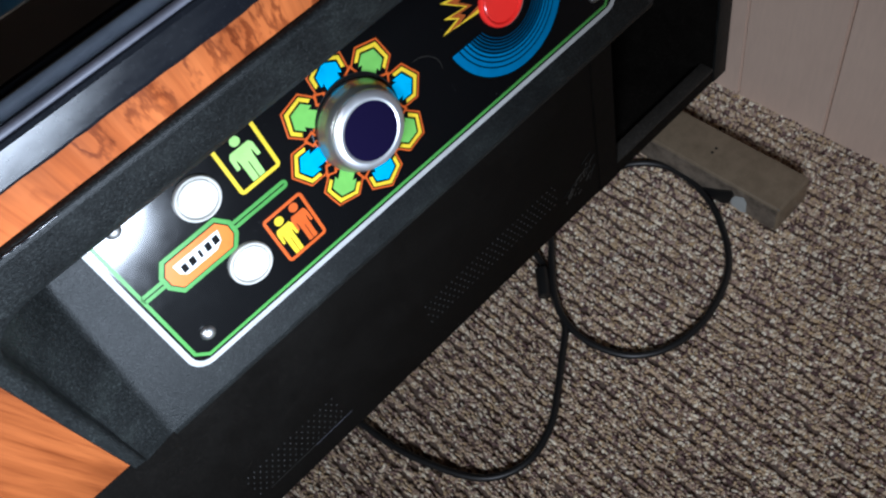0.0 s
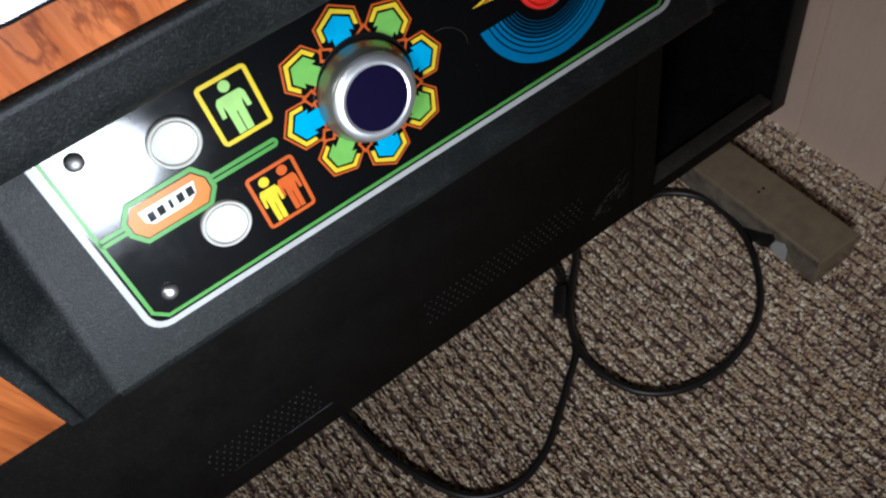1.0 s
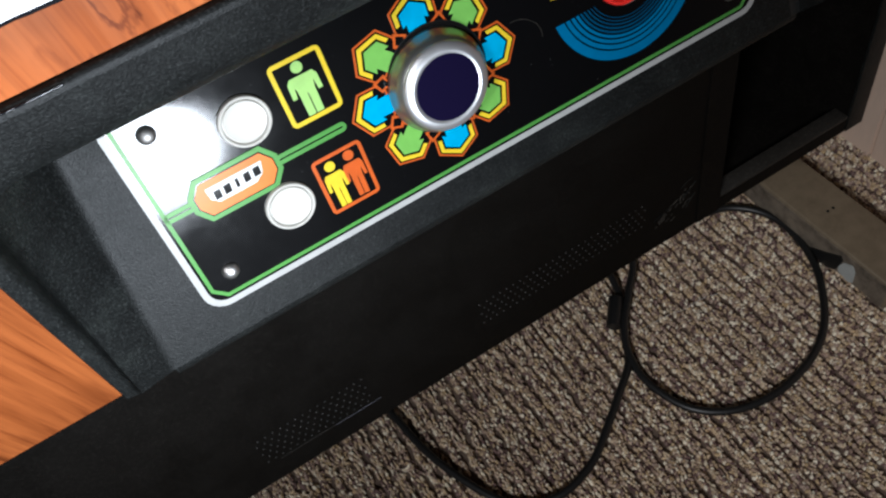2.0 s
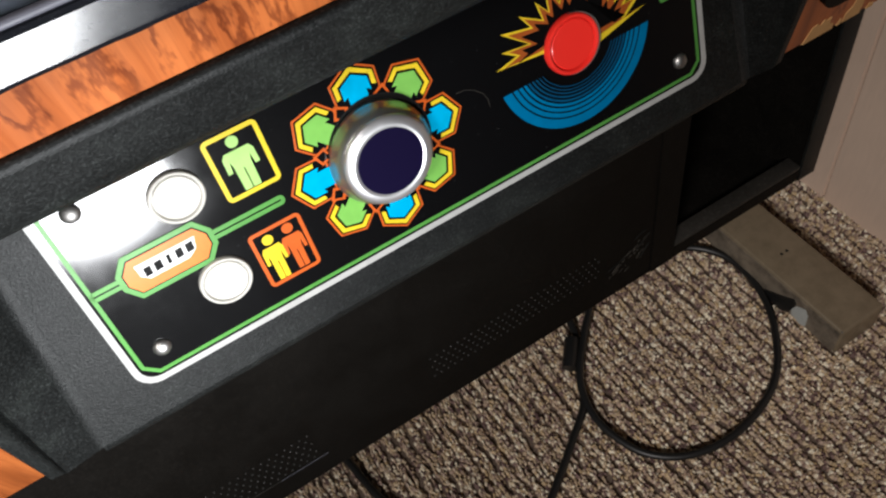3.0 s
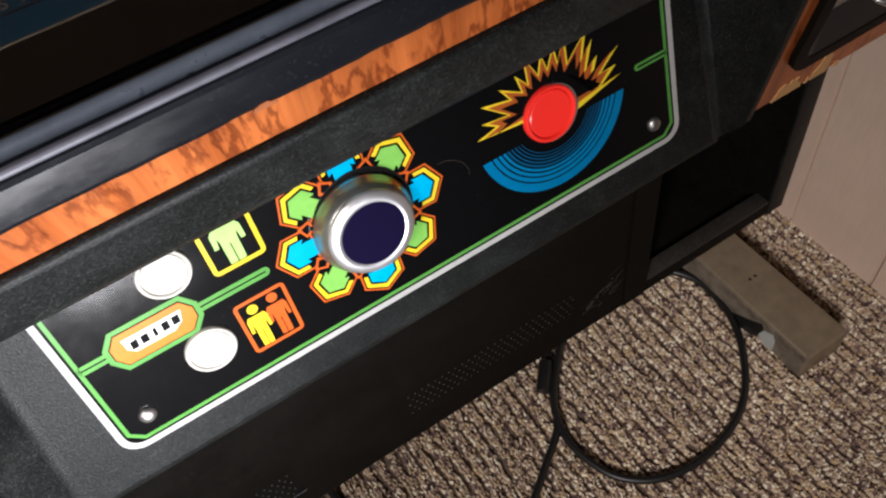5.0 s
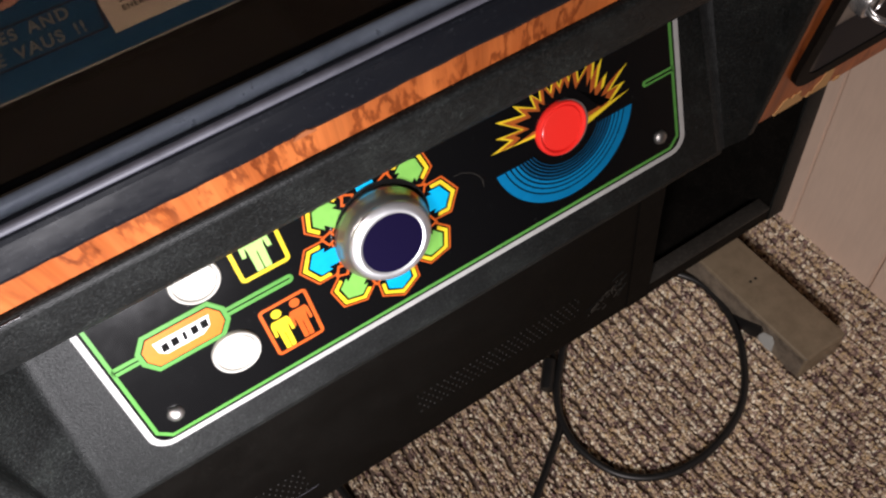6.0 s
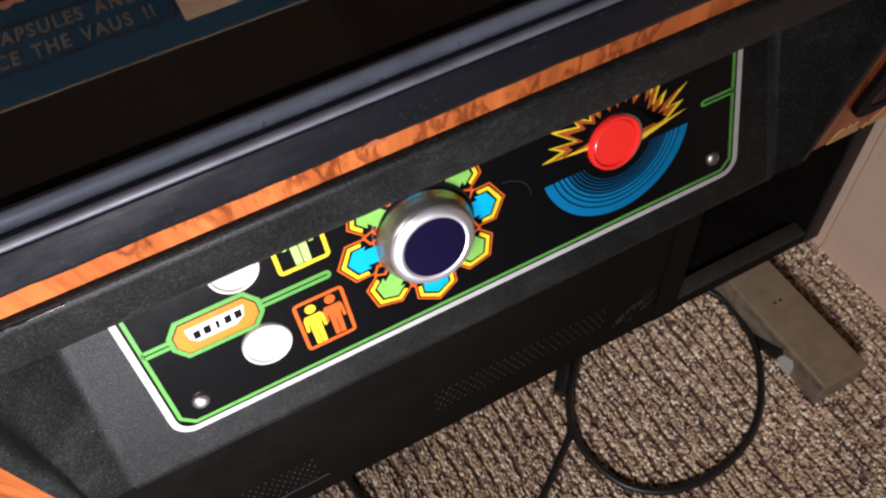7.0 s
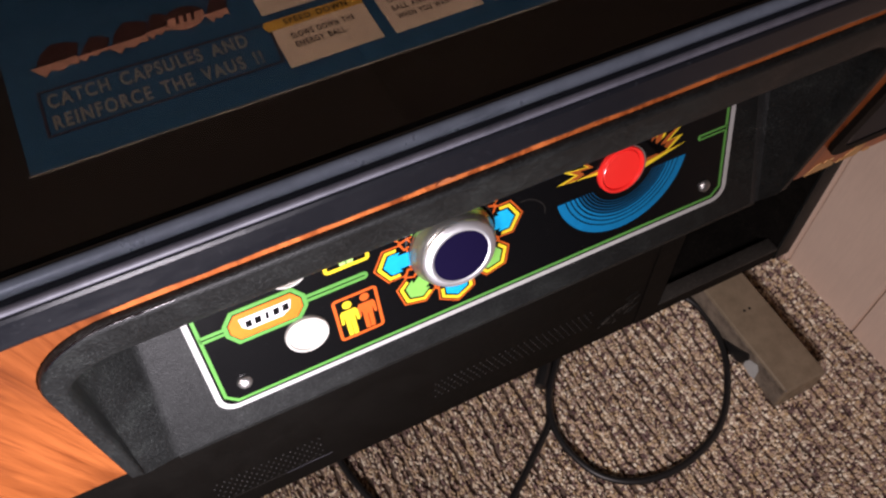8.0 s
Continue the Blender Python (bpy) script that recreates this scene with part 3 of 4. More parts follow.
ring(rounded(0.250, 0.0, 0.455, TOPZ, 0.0002), coin_hole, BACK, 0, FM, bm)
part("fascia_panel", bm, M["figured"], cab, "figured walnut veneer fascia round the coin door")
for chip in ([(0.2545, -0.0014), (0.2800, -0.0014), (0.2785, 0.0040), (0.2742, 0.0066), (0.2735, 0.0122), (0.2700, 0.0112), (0.2672, 0.0132), (0.2655, 0.0098), (0.2612, 0.0128), (0.2578, 0.0112)],
             [(0.2885, -0.0014), (0.3030, -0.0014), (0.3022, 0.0080), (0.3008, 0.0172), (0.2975, 0.0200), (0.2925, 0.0196), (0.2918, 0.0105), (0.2880, 0.0060)],
             [(0.3090, -0.0014), (0.3150, -0.0014), (0.3135, 0.0022), (0.3118, 0.0014), (0.3105, 0.0034)],
             [(0.2835, -0.0014), (0.2868, -0.0014), (0.2862, 0.0030), (0.2848, 0.0044)]):
    part("splinter", prism(chip, -0.002, 0.0006, FM), M["raw_wood"], cab, "pale bare wood where the veneer is chipped")
part("side_panel", box(0.437, 0.455, 0.012, 0.58, 0.468, 0.690), M["wood"], cab)
part("side_panel", box(-0.455, -0.437, 0.012, 0.58, 0.468, 0.690), M["wood"], cab)
part("rear_panel", box(-0.437, 0.437, 0.562, 0.58, 0.468, 0.690), M["wood"], cab)
part("bottom_board", box(-0.437, 0.437, 0.046, 0.562, 0.456, 0.468), M["base"], cab)


def moulded_surround(piece="body", side=0):
    """Grained plastic surround: front rim, flared side walls, roof and the sloping plate that carries the control panel."""
    bm = bmesh.new()
    pv = lambda u, v, w=0.0: PM @ Vector((u, v, w))  # noqa: E731
    fv = lambda x, z, w=0.0: FM @ Vector((x, fz(z), w))  # noqa: E731
    # rim loop, outer and inner, from the lower left over the top to the lower right
    def arch(x_low, x_mid, z_mid, x_top, z_top, n=9):
        pts = [(x_low, 0.4675), ((x_low + x_mid) / 2, 0.550), (x_mid, z_mid)]
        return pts + [(x_top + (x_mid - x_top) * math.cos(math.pi / 2 * k / n), z_mid + (z_top - z_mid) * math.sin(math.pi / 2 * k / n)) for k in range(1, n + 1)]

    half = arch(0.2345, 0.2285, 0.6170, 0.1880, 0.6632)
    edge = arch(0.2265, 0.2192, 0.6060, 0.1940, 0.6275)
    back = [(0.2065, -0.0368), (0.1995, 0.0450), (0.1938, 0.110)] + [(0.1880 + 0.0058 * math.cos(math.pi / 2 * k / 9), 0.110 + 0.024 * math.sin(math.pi / 2 * k / 9)) for k in range(1, 10)]

    def loop(half_line):
        return [(-x, z) for x, z in half_line] + [(x, z) for x, z in half_line[::-1]]

    outer, inner = loop(half), loop(edge)
    last = len(outer) - 1

    def between(f, w):
        return [fv(a + (c - a) * f, b + (d - b) * f, w if 0 < k < last else max(w, 0.0028 + 0.0018 * f)) for k, ((a, b), (c, d)) in enumerate(zip(outer, inner))]

    lines = [[fv(x, z, 0.0) for x, z in outer], between(0.0, 0.0020), between(0.018, 0.0029), between(0.05, 0.0035), between(0.10, 0.0037), between(0.40, 0.0037), between(0.56, 0.0036),
             between(0.70, 0.0032), between(0.82, 0.0018), between(0.91, -0.0012), between(0.97, -0.0060), between(1.0, -0.0110)]
    wall_end = [pv(u, v) for u, v in loop(back)]
    lines.append([a.lerp(b, 0.12) for a, b in zip(lines[-1], wall_end)])
    foot_line = [a.lerp(b, 0.90) for a, b in zip(lines[-2], wall_end)]
    flat_line = [pv(u * 0.978, v - (0.004 if v > 0.05 else 0.0)) for u, v in loop(back)]
    for f in (0.0, 0.2, 0.4, 0.6, 0.8, 1.0):
        lines.append([a.lerp(b, f).lerp(b.lerp(c, f), f) for a, b, c in zip(foot_line, wall_end, flat_line)])
    lines = {"edge": lines[:5], "body": lines[4:], "fold": lines[-6:]}[piece]
    if piece == "fold":
        half_way = len(outer) // 2
        lines = [line[:half_way] if side < 0 else line[half_way:] for line in lines]
    rows = [[bm.verts.new(p) for p in line] for line in lines]
    keep = len(rows) - 6 if piece == "body" else len(rows)
    for a, b in list(zip(rows, rows[1:]))[:keep]:
        for i in range(len(a) - 1):
            bm.faces.new((a[i], a[i + 1], b[i + 1], b[i]))
    if piece != "body":
        return bm
    bm.faces.new(rows[-1])
    # rounded lower lip below the control panel
    low = [[pv(u, v, w) for u in (-0.2065, 0.2065)] for v, w in ((-0.0368, 0.0), (-0.0395, -0.0007), (-0.0418, -0.0024), (-0.0435, -0.0052), (-0.0442, -0.0090), (-0.0442, -0.030))]
    strip = [[bm.verts.new(p) for p in line] for line in low]
    for a, b in zip(strip, strip[1:]):
        bm.faces.new((a[0], a[1], b[1], b[0]))
    bmesh.ops.remove_doubles(bm, verts=bm.verts, dist=0.00005)
    return bm


part("control_surround", moulded_surround(), M["plastic"], cab, "black grained plastic surround", 44)
# Only the right fold gets the glossier, paler plastic, for its band of light.
part("inner_fold", moulded_surround("fold", 1), M["fold"], cab, "rounded inner fold, extra gloss and tone painting its light band", 60)
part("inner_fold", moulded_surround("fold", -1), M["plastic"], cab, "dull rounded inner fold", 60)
part("rim_edge", moulded_surround("edge"), M["worn_edge"], cab, "outer edge of the surround rubbed shiny", 60)
# Thin glossy tube added along the rim to carry a glint.
turn = [math.radians(a) for a in range(38, 91, 4)]
part("glint_line", tube([FM @ Vector((-0.188 - 0.0398 * math.cos(a), fz(0.617 + 0.0455 * math.sin(a)), 0.0032)) for a in turn] +
                       [FM @ Vector((x, fz(0.6622), 0.0032)) for x in (-0.180, -0.172, -0.166)], 0.0004, 6), M["trim"], cab, "thin glossy line added to catch a glint", 60)

# ------------------------------------------------ control panel and its print
plate_line = rounded(-0.1755, -0.0175, 0.1755, 0.0985, 0.011)
panel = part("control_panel", prism(plate_line, 0.0004, 0.0016, PM), M["overlay"], cab, "black printed control panel overlay")
T0 = 0.0016


def art(name, pts, layer, mat, label=""):
    return part(name, prism(pts, T0 - 0.0002, T0 + 0.00016 * layer, PM), M[mat], panel, label)


def art_ring(name, outer, inner, layer, mat, label=""):
    return part(name, ring(outer, inner, T0 - 0.0002, T0 + 0.00016 * layer, PM), M[mat], panel, label)


art_ring("white_border", plate_line, rounded(-0.1722, -0.0142, 0.1722, 0.0952, 0.0085), 1, "border")
green_out = [(-0.1642, -0.0128), (0.1642, -0.0128), (0.1708, -0.0062), (0.1708, 0.0943), (-0.1708, 0.0943), (-0.1708, -0.0062)]
art_ring("green_border", green_out, inset(green_out, 0.0020), 1, "green")

# maker's badge with plain bars, on a green stem
stem_y = 0.0403
art("green_stem", rounded(-0.1705, stem_y - 0.0026, -0.0745, stem_y + 0.0026, 0.0025), 1, "green")
art("stem_line", stroke([(-0.1690, stem_y), (-0.0765, stem_y)], 0.0007), 2, "ink")
badge = [(-0.1515, 0.0284), (-0.1165, 0.0284), (-0.1105, 0.0362), (-0.1105, 0.0442), (-0.1165, 0.0520), (-0.1510, 0.0520), (-0.1570, 0.0442), (-0.1570, 0.0362)]
art("badge_outline", badge, 3, "green")
art("badge_line", inset(badge, 0.0025), 4, "ink")
art("badge_face", inset(badge, 0.0031), 5, "amber")
art("badge_label", [(-0.1473, 0.0392), (-0.1440, 0.0362), (-0.1250, 0.0362), (-0.1205, 0.0392), (-0.1188, 0.0452), (-0.1478, 0.0452)], 6, "white")
for k in range(5):
    bx, up = -0.1436 + 0.0052 * k, 0.0003 * (k - 2)
    wide = (0.0017, 0.0018, 0.0009, 0.0017, 0.0018)[k]
    art("badge_bar", [(bx - wide, 0.0384 + up), (bx + wide, 0.0386 + up), (bx + wide + 0.0004, 0.0432 + up), (bx - wide + 0.0004, 0.0430 + up)], 7, "ink")
# stub on the other side
art("green_stub", rounded(0.1480, stem_y - 0.0021, 0.1712, stem_y + 0.0021, 0.0020), 1, "green")
art("stub_line", stroke([(0.1500, stem_y), (0.1690, stem_y)], 0.0011), 2, "ink")


def pictogram(cx, v0, v1, mat, k=0.8):
    """A sign figure in plain shapes: a disc over a block with two legs."""
    h = v1 - v0
    art("sign_disc", disc(cx, v1 - 0.105 * h, 0.105 * h, 20), 2, mat)
    for s in (-1, 1):
        q = s * k * h
        pts = [(cx + q * 0.012, v0), (cx + q * 0.16, v0), (cx + q * 0.17, v0 + 0.47 * h), (cx + q * 0.20, v0 + 0.58 * h), (cx + q * 0.225, v0 + 0.38 * h),
               (cx + q * 0.315, v0 + 0.38 * h), (cx + q * 0.305, v0 + 0.66 * h), (cx + q * 0.24, v0 + 0.745 * h), (cx, v0 + 0.745 * h), (cx, v0 + 0.40 * h), (cx + q * 0.012, v0 + 0.40 * h)]
        art("sign_block", pts, 2 + 0.2 * s, mat)


frame_one = rounded(-0.0980, 0.0502, -0.0713, 0.0830, 0.0028)
art_ring("yellow_frame", frame_one, inset(frame_one, 0.0022), 1, "yellow")
pictogram(-0.0847, 0.0530, 0.0803, "pale", 0.9)
frame_two = rounded(-0.0988, -0.0016, -0.0716, 0.0306, 0.0026)
art_ring("orange_frame", frame_two, inset(frame_two, 0.0019), 1, "orange")
pictogram(-0.0905, 0.0008, 0.0272, "yellow", 0.66)
pictogram(-0.0798, 0.0014, 0.0280, "orange", 0.66)

# ring of eight arrows round the dial
DU, DV = -0.0240, 0.0394
for k in range(8):
    a = radians(45 * k)
    turn = lambda pts: [(DU + r * math.cos(a) - s * math.sin(a), DV + r * math.sin(a) + s * math.cos(a)) for r, s in pts]  # noqa: E731,B023
    hexa = [(0.0475, 0.0), (0.0403, 0.0120), (0.0300, 0.0118), (0.0255, 0.0072), (0.0255, -0.0072), (0.0300, -0.0118), (0.0403, -0.0120)]
    ink = inset(hexa, 0.0010)
    art("arrow_outline", turn(hexa), 1, "orange")
    art("arrow_ground", turn(ink), 2, "ink")
    art("arrow_chevron", turn([(0.0453, 0.0), (0.0392, 0.0102), (0.0322, 0.0102), (0.0328, 0.0081), (0.0382, 0.0081), (0.0427, 0.0), (0.0382, -0.0081), (0.0328, -0.0081), (0.0322, -0.0102), (0.0392, -0.0102)]), 3, "yellow")
    art("arrow", turn([(0.0414, 0.0), (0.0373, 0.0070), (0.0306, 0.0070), (0.0320, 0.0048), (0.0230, 0.0048), (0.0230, -0.0048), (0.0320, -0.0048), (0.0306, -0.0070), (0.0373, -0.0070)]), 3, "leaf" if k % 2 else "blue")
    a = radians(45 * k + 22.5)
    wedge = [(0.0335, 0.0), (0.0282, 0.0046), (0.0262, 0.0022), (0.0225, 0.0030), (0.0225, -0.0030), (0.0262, -0.0022), (0.0282, -0.0046)]
    art("arrow_wedge", turn(wedge), 4, "orange")
    art("wedge_ground", turn([(0.0316, 0.0), (0.0286, 0.0028), (0.0264, 0.0010), (0.0225, 0.0018), (0.0225, -0.0018), (0.0264, -0.0010), (0.0286, -0.0028)]), 5, "ink")

# burst and rings round the red button
BU, BV = 0.0915, 0.0428
BURST = [(0.0465, 0.0473), (0.0591, 0.0500), (0.0513, 0.0550), (0.0672, 0.0529), (0.0530, 0.0643), (0.0700, 0.0607), (0.0648, 0.0687), (0.0774, 0.0614),
         (0.0752, 0.0716), (0.0816, 0.0640), (0.0818, 0.0800), (0.0885, 0.0659), (0.0921, 0.0765), (0.0945, 0.0664), (0.1002, 0.0777), (0.1012, 0.0671),
         (0.1077, 0.0813), (0.1068, 0.0640), (0.1207, 0.0766), (0.1158, 0.0613), (0.1234, 0.0696), (0.1174, 0.0546), (0.1253, 0.0595), (0.1212, 0.0502),
         (0.1390, 0.0590), (0.1260, 0.0486), (0.1362, 0.0490), (0.1248, 0.0409), (0.1385, 0.0425)]


def drawn_in(tip, notch):
    out = []
    for i, (u, v) in enumerate(BURST):
        s = tip if i % 2 == 0 else notch
        out.append((BU + (u - BU) * s, BV + (v - BV) * s))
    return out


art("burst_flame", BURST + [(0.108, 0.0350), (0.080, 0.0435)], 1, "yellow")
art("burst_core", drawn_in(0.90, 0.93) + [(0.106, 0.0385), (0.080, 0.0460)], 2, "rust")
art("burst_ground", drawn_in(0.72, 0.80) + [(0.106, 0.0420), (0.080, 0.0490)], 3, "ink")
RINGS = [(0.0475, 0.0424), (0.0415, 0.0391), (0.0382, 0.0363), (0.0353, 0.0338), (0.0328, 0.0316), (0.0305, 0.0296), (0.0284, 0.0277), (0.0265, 0.0260), (0.0246, 0.0242)]
for k, (r1, r0) in enumerate(RINGS):
    lo = math.asin(0.0104 / r1)
    steps = 30
    angles = [-(lo + (math.pi - 2 * lo) * i / steps) for i in range(steps + 1)]
    lo0 = math.asin(0.0104 / r0)
    inner = [-(lo0 + (math.pi - 2 * lo0) * i / steps) for i in range(steps + 1)]
    pts = [(0.0929 + r1 * math.cos(t), 0.0430 + r1 * math.sin(t)) for t in angles] + [(0.0929 + r0 * math.cos(t), 0.0430 + r0 * math.sin(t)) for t in inner[::-1]]
    art("blue_ring", pts, 1, "ring_blue" if k < 4 else "deep")


# ------------------------------------------------ buttons, dial and screws
def on_panel(u, v, w=T0):
    return PM @ Matrix.Translation((u, v, w))


def push_button(u, v, s, mat, lift, sunk, label):
    """A moulded lip with a shallow dished cap sunk inside it."""
    m = on_panel(u, v)
    top = 0.0026 + lift
    flange = part("push_button", lathe([(0.0, -0.004), (s, -0.004), (s, 0.0008), (s * 0.99, top - 0.0010), (s * 0.955, top - 0.0002), (s * 0.91, top), (s * 0.865, top - 0.0003), (s * 0.835, top - 0.0010),
                                        (s * 0.815, top - sunk - 0.0006), (0, top - sunk - 0.0006)], m, 56), M[mat], cab, label, 32)
    part("plunger", lathe([(s * 0.800, top - sunk - 0.0005), (s * 0.798, top - sunk + 0.0003), (s * 0.77, top - sunk + 0.0006), (s * 0.70, top - sunk + 0.0004), (s * 0.40, top - sunk), (0, top - sunk - 0.0002)], m, 48), M[mat], flange, "", 32)
    return flange


push_button(-0.1166, 0.0660, 0.0127, "button_white", -0.0002, 0.0012, "round white start button")
push_button(-0.1161, 0.0162, 0.0127, "button_white", -0.0002, 0.0012, "round white start button")
red = push_button(0.0906, 0.0424, 0.0163, "button_red", 0.0008, 0.0016, "large round red fire button")
part("button_collar", lathe([(0.0164, 0.0), (0.0166, 0.0014), (0.0163, 0.0022), (0.0150, 0.0022)], on_panel(0.0916, 0.0421), 48), M["chrome"], red, "thin chrome collar", 30)

m = on_panel(DU, DV)
# Black disc behind the dial, shifted to its upper right.
part("dial_back_disc", lathe([(0.0270, 0.0), (0.0270, 0.0009), (0.0, 0.0009)], on_panel(DU + 0.0017, DV + 0.0014), 48), M["hole"], panel, "black disc behind the dial, shifted up and right")
dial = part("dial", lathe([(0.012, 0.0010), (0.0252, 0.0010), (0.0259, 0.0016), (0.0260, 0.0044), (0.0256, 0.0052), (0.0251, 0.0074), (0.0244, 0.0094), (0.0235, 0.0112), (0.0226, 0.0124), (0.0216, 0.0130), (0.012, 0.0130)],
                          m, 280, wobble=lambda k, i: (0.00034 if k <= 3 else 0.00010) * (i % 2) if 1 <= k <= 7 else 0.0), M["knurl"], cab, "chrome spinner dial with a knurled foot", 50)
part("dial_rim", lathe([(0.0226, 0.0120), (0.0227, 0.0126), (0.0222, 0.0134), (0.0213, 0.0142), (0.0200, 0.0148), (0.0187, 0.0152), (0.0177, 0.0152), (0.0171, 0.0148), (0.0, 0.0145)], m, 64), M["dial"], dial, "smooth satin rim", 50)
part("dial_inlay", lathe([(0.0168, 0.0142), (0.0168, 0.0150), (0.0, 0.0150)], m, 48), M["dial_inlay"], dial, "dark violet inlay disc")

for u in (-0.157, 0.157):
    for v in (0.0, 0.081):
        mm = on_panel(u, v)
        part("screw", lathe([(0.0044, 0.0), (0.0044, 0.0006), (0.0038, 0.0018), (0.0024, 0.0027), (0.0009, 0.0031), (0.0, 0.0031)], mm, 24), M["screw"], panel, "domed chrome screw", 40)

# hair-thin scratch beside the dial
part("scratch", prism(stroke([(0.0225, 0.0470), (0.0275, 0.0465), (0.0325, 0.0440), (0.0365, 0.0400), (0.0383, 0.0355), (0.0380, 0.0315)], 0.00028), T0, T0 + 0.0001, PM), M["smudge"], panel)

# ------------------------------------------------ coin door in the fascia
door = part("coin_door", ring(rounded(0.2485, fz(0.4965), 0.4215, fz(0.6565), 0.018), rounded(0.2585, fz(0.5060), 0.410, fz(0.645), 0.010), -0.003, 0.0045, FM), M["base"], cab, "black framed coin door recess")
bm = bmesh.new()
la, lb = rounded(0.2585, fz(0.5060), 0.410, fz(0.645), 0.010), rounded(0.2780, fz(0.524), 0.385, fz(0.620), 0.005)
ra, rb = [bm.verts.new(FM @ Vector((x, y, 0.0035))) for x, y in la], [bm.verts.new(FM @ Vector((x, y, -0.0075))) for x, y in lb]
for i in range(len(ra)):
    j = (i + 1) % len(ra)
    bm.faces.new((ra[i], ra[j], rb[j], rb[i]))
part("sloping_wall", bm, M["trim"], door, "", 60)
part("door_plate", prism(rounded(0.2770, fz(0.5205), 0.3855, fz(0.6205), 0.005), -0.012, -0.0078, FM), M["plate"], door, "grey metal plate")
LM = FM @ Matrix.Translation((0.3000, fz(0.5420), -0.0078)) @ Matrix.Diagonal((1, 1, 1.5, 1))
lock = part("lock", lathe([(0.0, 0.0), (0.0105, 0.0), (0.0105, 0.0040), (0.0098, 0.0056), (0.0085, 0.0060), (0.0078, 0.0046), (0.0074, 0.0020), (0.0, 0.0020)], LM, 40), M["chrome"], door, "chrome ring of the coin door lock", 30)
part("lock_core", lathe([(0.0066, 0.0018), (0.0066, 0.0052), (0.0058, 0.0060), (0.0, 0.0060)], LM, 28), M["plate"], lock, "", 30)
part("key_slot", prism([(-0.0006, -0.004), (0.0006, -0.004), (0.0006, 0.004), (-0.0006, 0.004)], 0.0055, 0.0064, LM), M["hole"], lock)


def hoop(r, thick, place, tilt, n=40):
    """A wire ring whose plane leans out from the fascia."""
    m = FM @ Matrix.Translation(place) @ pose(0, 0, 0, tilt, 12)
    bm = bmesh.new()
    rows = [[bm.verts.new(m @ Vector(((r + thick * math.cos(b)) * math.cos(a), (r + thick * math.cos(b)) * math.sin(a), thick * math.sin(b))))
             for b in np.linspace(0, 2 * math.pi, 8, False)] for a in np.linspace(0, 2 * math.pi, n, False)]
    for i in range(n):
        p, q = rows[i], rows[(i + 1) % n]
        for k in range(8):
            bm.faces.new((p[k], p[(k + 1) % 8], q[(k + 1) % 8], q[k]))
    return bm


key_ring = part("key_ring", hoop(0.0130, 0.0017, (0.3060, fz(0.5405), 0.0040), -80), M["chrome"], smooth=60)
tagged(key_ring, "chrome split key ring hanging from the coin door lock", "key ring")
part("inner_coil", hoop(0.0122, 0.0011, (0.3045, fz(0.5435), 0.0035), -73), M["chrome"], key_ring, "", 60)

# ------------------------------------------------ black lower body
BY = 0.045
bm = box(-0.390, 0.222, BY, 0.545, 0.217, 0.4555, 0.0015)
part("lower_body", bm, M["base"], cab, "black vinyl lower body")
part("compartment_back", box(0.2222, 0.390, 0.165, 0.545, 0.2172, 0.4553), M["base"], cab, "dark back of the open compartment")
part("end_board", box(0.3700, 0.390, BY + 0.0020, 0.1648, 0.2174, 0.4551, 0.0), M["base"], cab)
# Front edge uses the lighter plastic to imitate light catching it.
part("end_strip", box(0.3700, 0.3905, BY - 0.001, BY + 0.0018, 0.2174, 0.4551, 0.0008), M["plastic"], cab, "black end board edge painted lighter as if lit", 40)
part("ledge", box(0.2222, 0.3698, BY, BY + 0.0145, 0.2174, 0.2335, 0.001), M["base"], cab, "black ledge of an open compartment")
# Lighter colour on the ledge top stands in for light falling there.
part("ledge_rail", box(0.2224, 0.3696, BY - 0.0005, BY + 0.0150, 0.2336, 0.2375, 0.0015), M["rail"], cab, "ledge top painted lighter as its lit face", 40)
part("compartment_floor", box(0.2222, 0.3698, BY + 0.0150, 0.1648, 0.2174, 0.2230), M["base"], cab)
part("divider", box(0.1965, 0.2216, BY - 0.0009, BY - 0.0001, 0.2185, 0.4530, 0.0008), M["base"], cab)


def vent(x0, x1, z0, rows, parent):
    """Rows of small pressed dimples."""
    bm = bmesh.new()
    step = 0.0062
    nx = int((x1 - x0) / step)
    for j in range(rows):
        for i in range(nx):
            x, z = x0 + step * (i + 0.5 * (j % 2)), z0 + 0.0064 * j
            lathe([(0.0008, 0.0), (0.0006, 0.0005), (0.0, 0.0007)], Matrix.Translation((x, BY, z)) @ pose(0, 0, 0, 90), 6, bm)
    return part("vent_dots", bm, M["dots"], parent, "rows of small pale vent holes", 60)


vent(-0.018, 0.146, 0.2600, 5, cab)
vent(-0.214, -0.120, 0.2500, 6, cab)
SCUFF = Matrix.Translation((0, BY - 0.0002, 0)) @ pose(0, 0, 0, 90)
for x0, z0, x1, z1, wide in ((0.150, 0.2565, 0.168, 0.2640, 0.0005), (0.176, 0.2790, 0.188, 0.2850, 0.0004), (0.180, 0.2660, 0.192, 0.2780, 0.0010),
                             (0.184, 0.2500, 0.1925, 0.2640, 0.0013)):
    bend = 0.0012 * math.sin(900 * x0)
    part("scuff", prism(stroke([(x0, z0), ((x0 + x1) / 2, (z0 + z1) / 2 + bend), (x1, z1)], wide), -0.0002, 0.0003, SCUFF), M["plastic"], cab)
rng = np.random.default_rng(11)
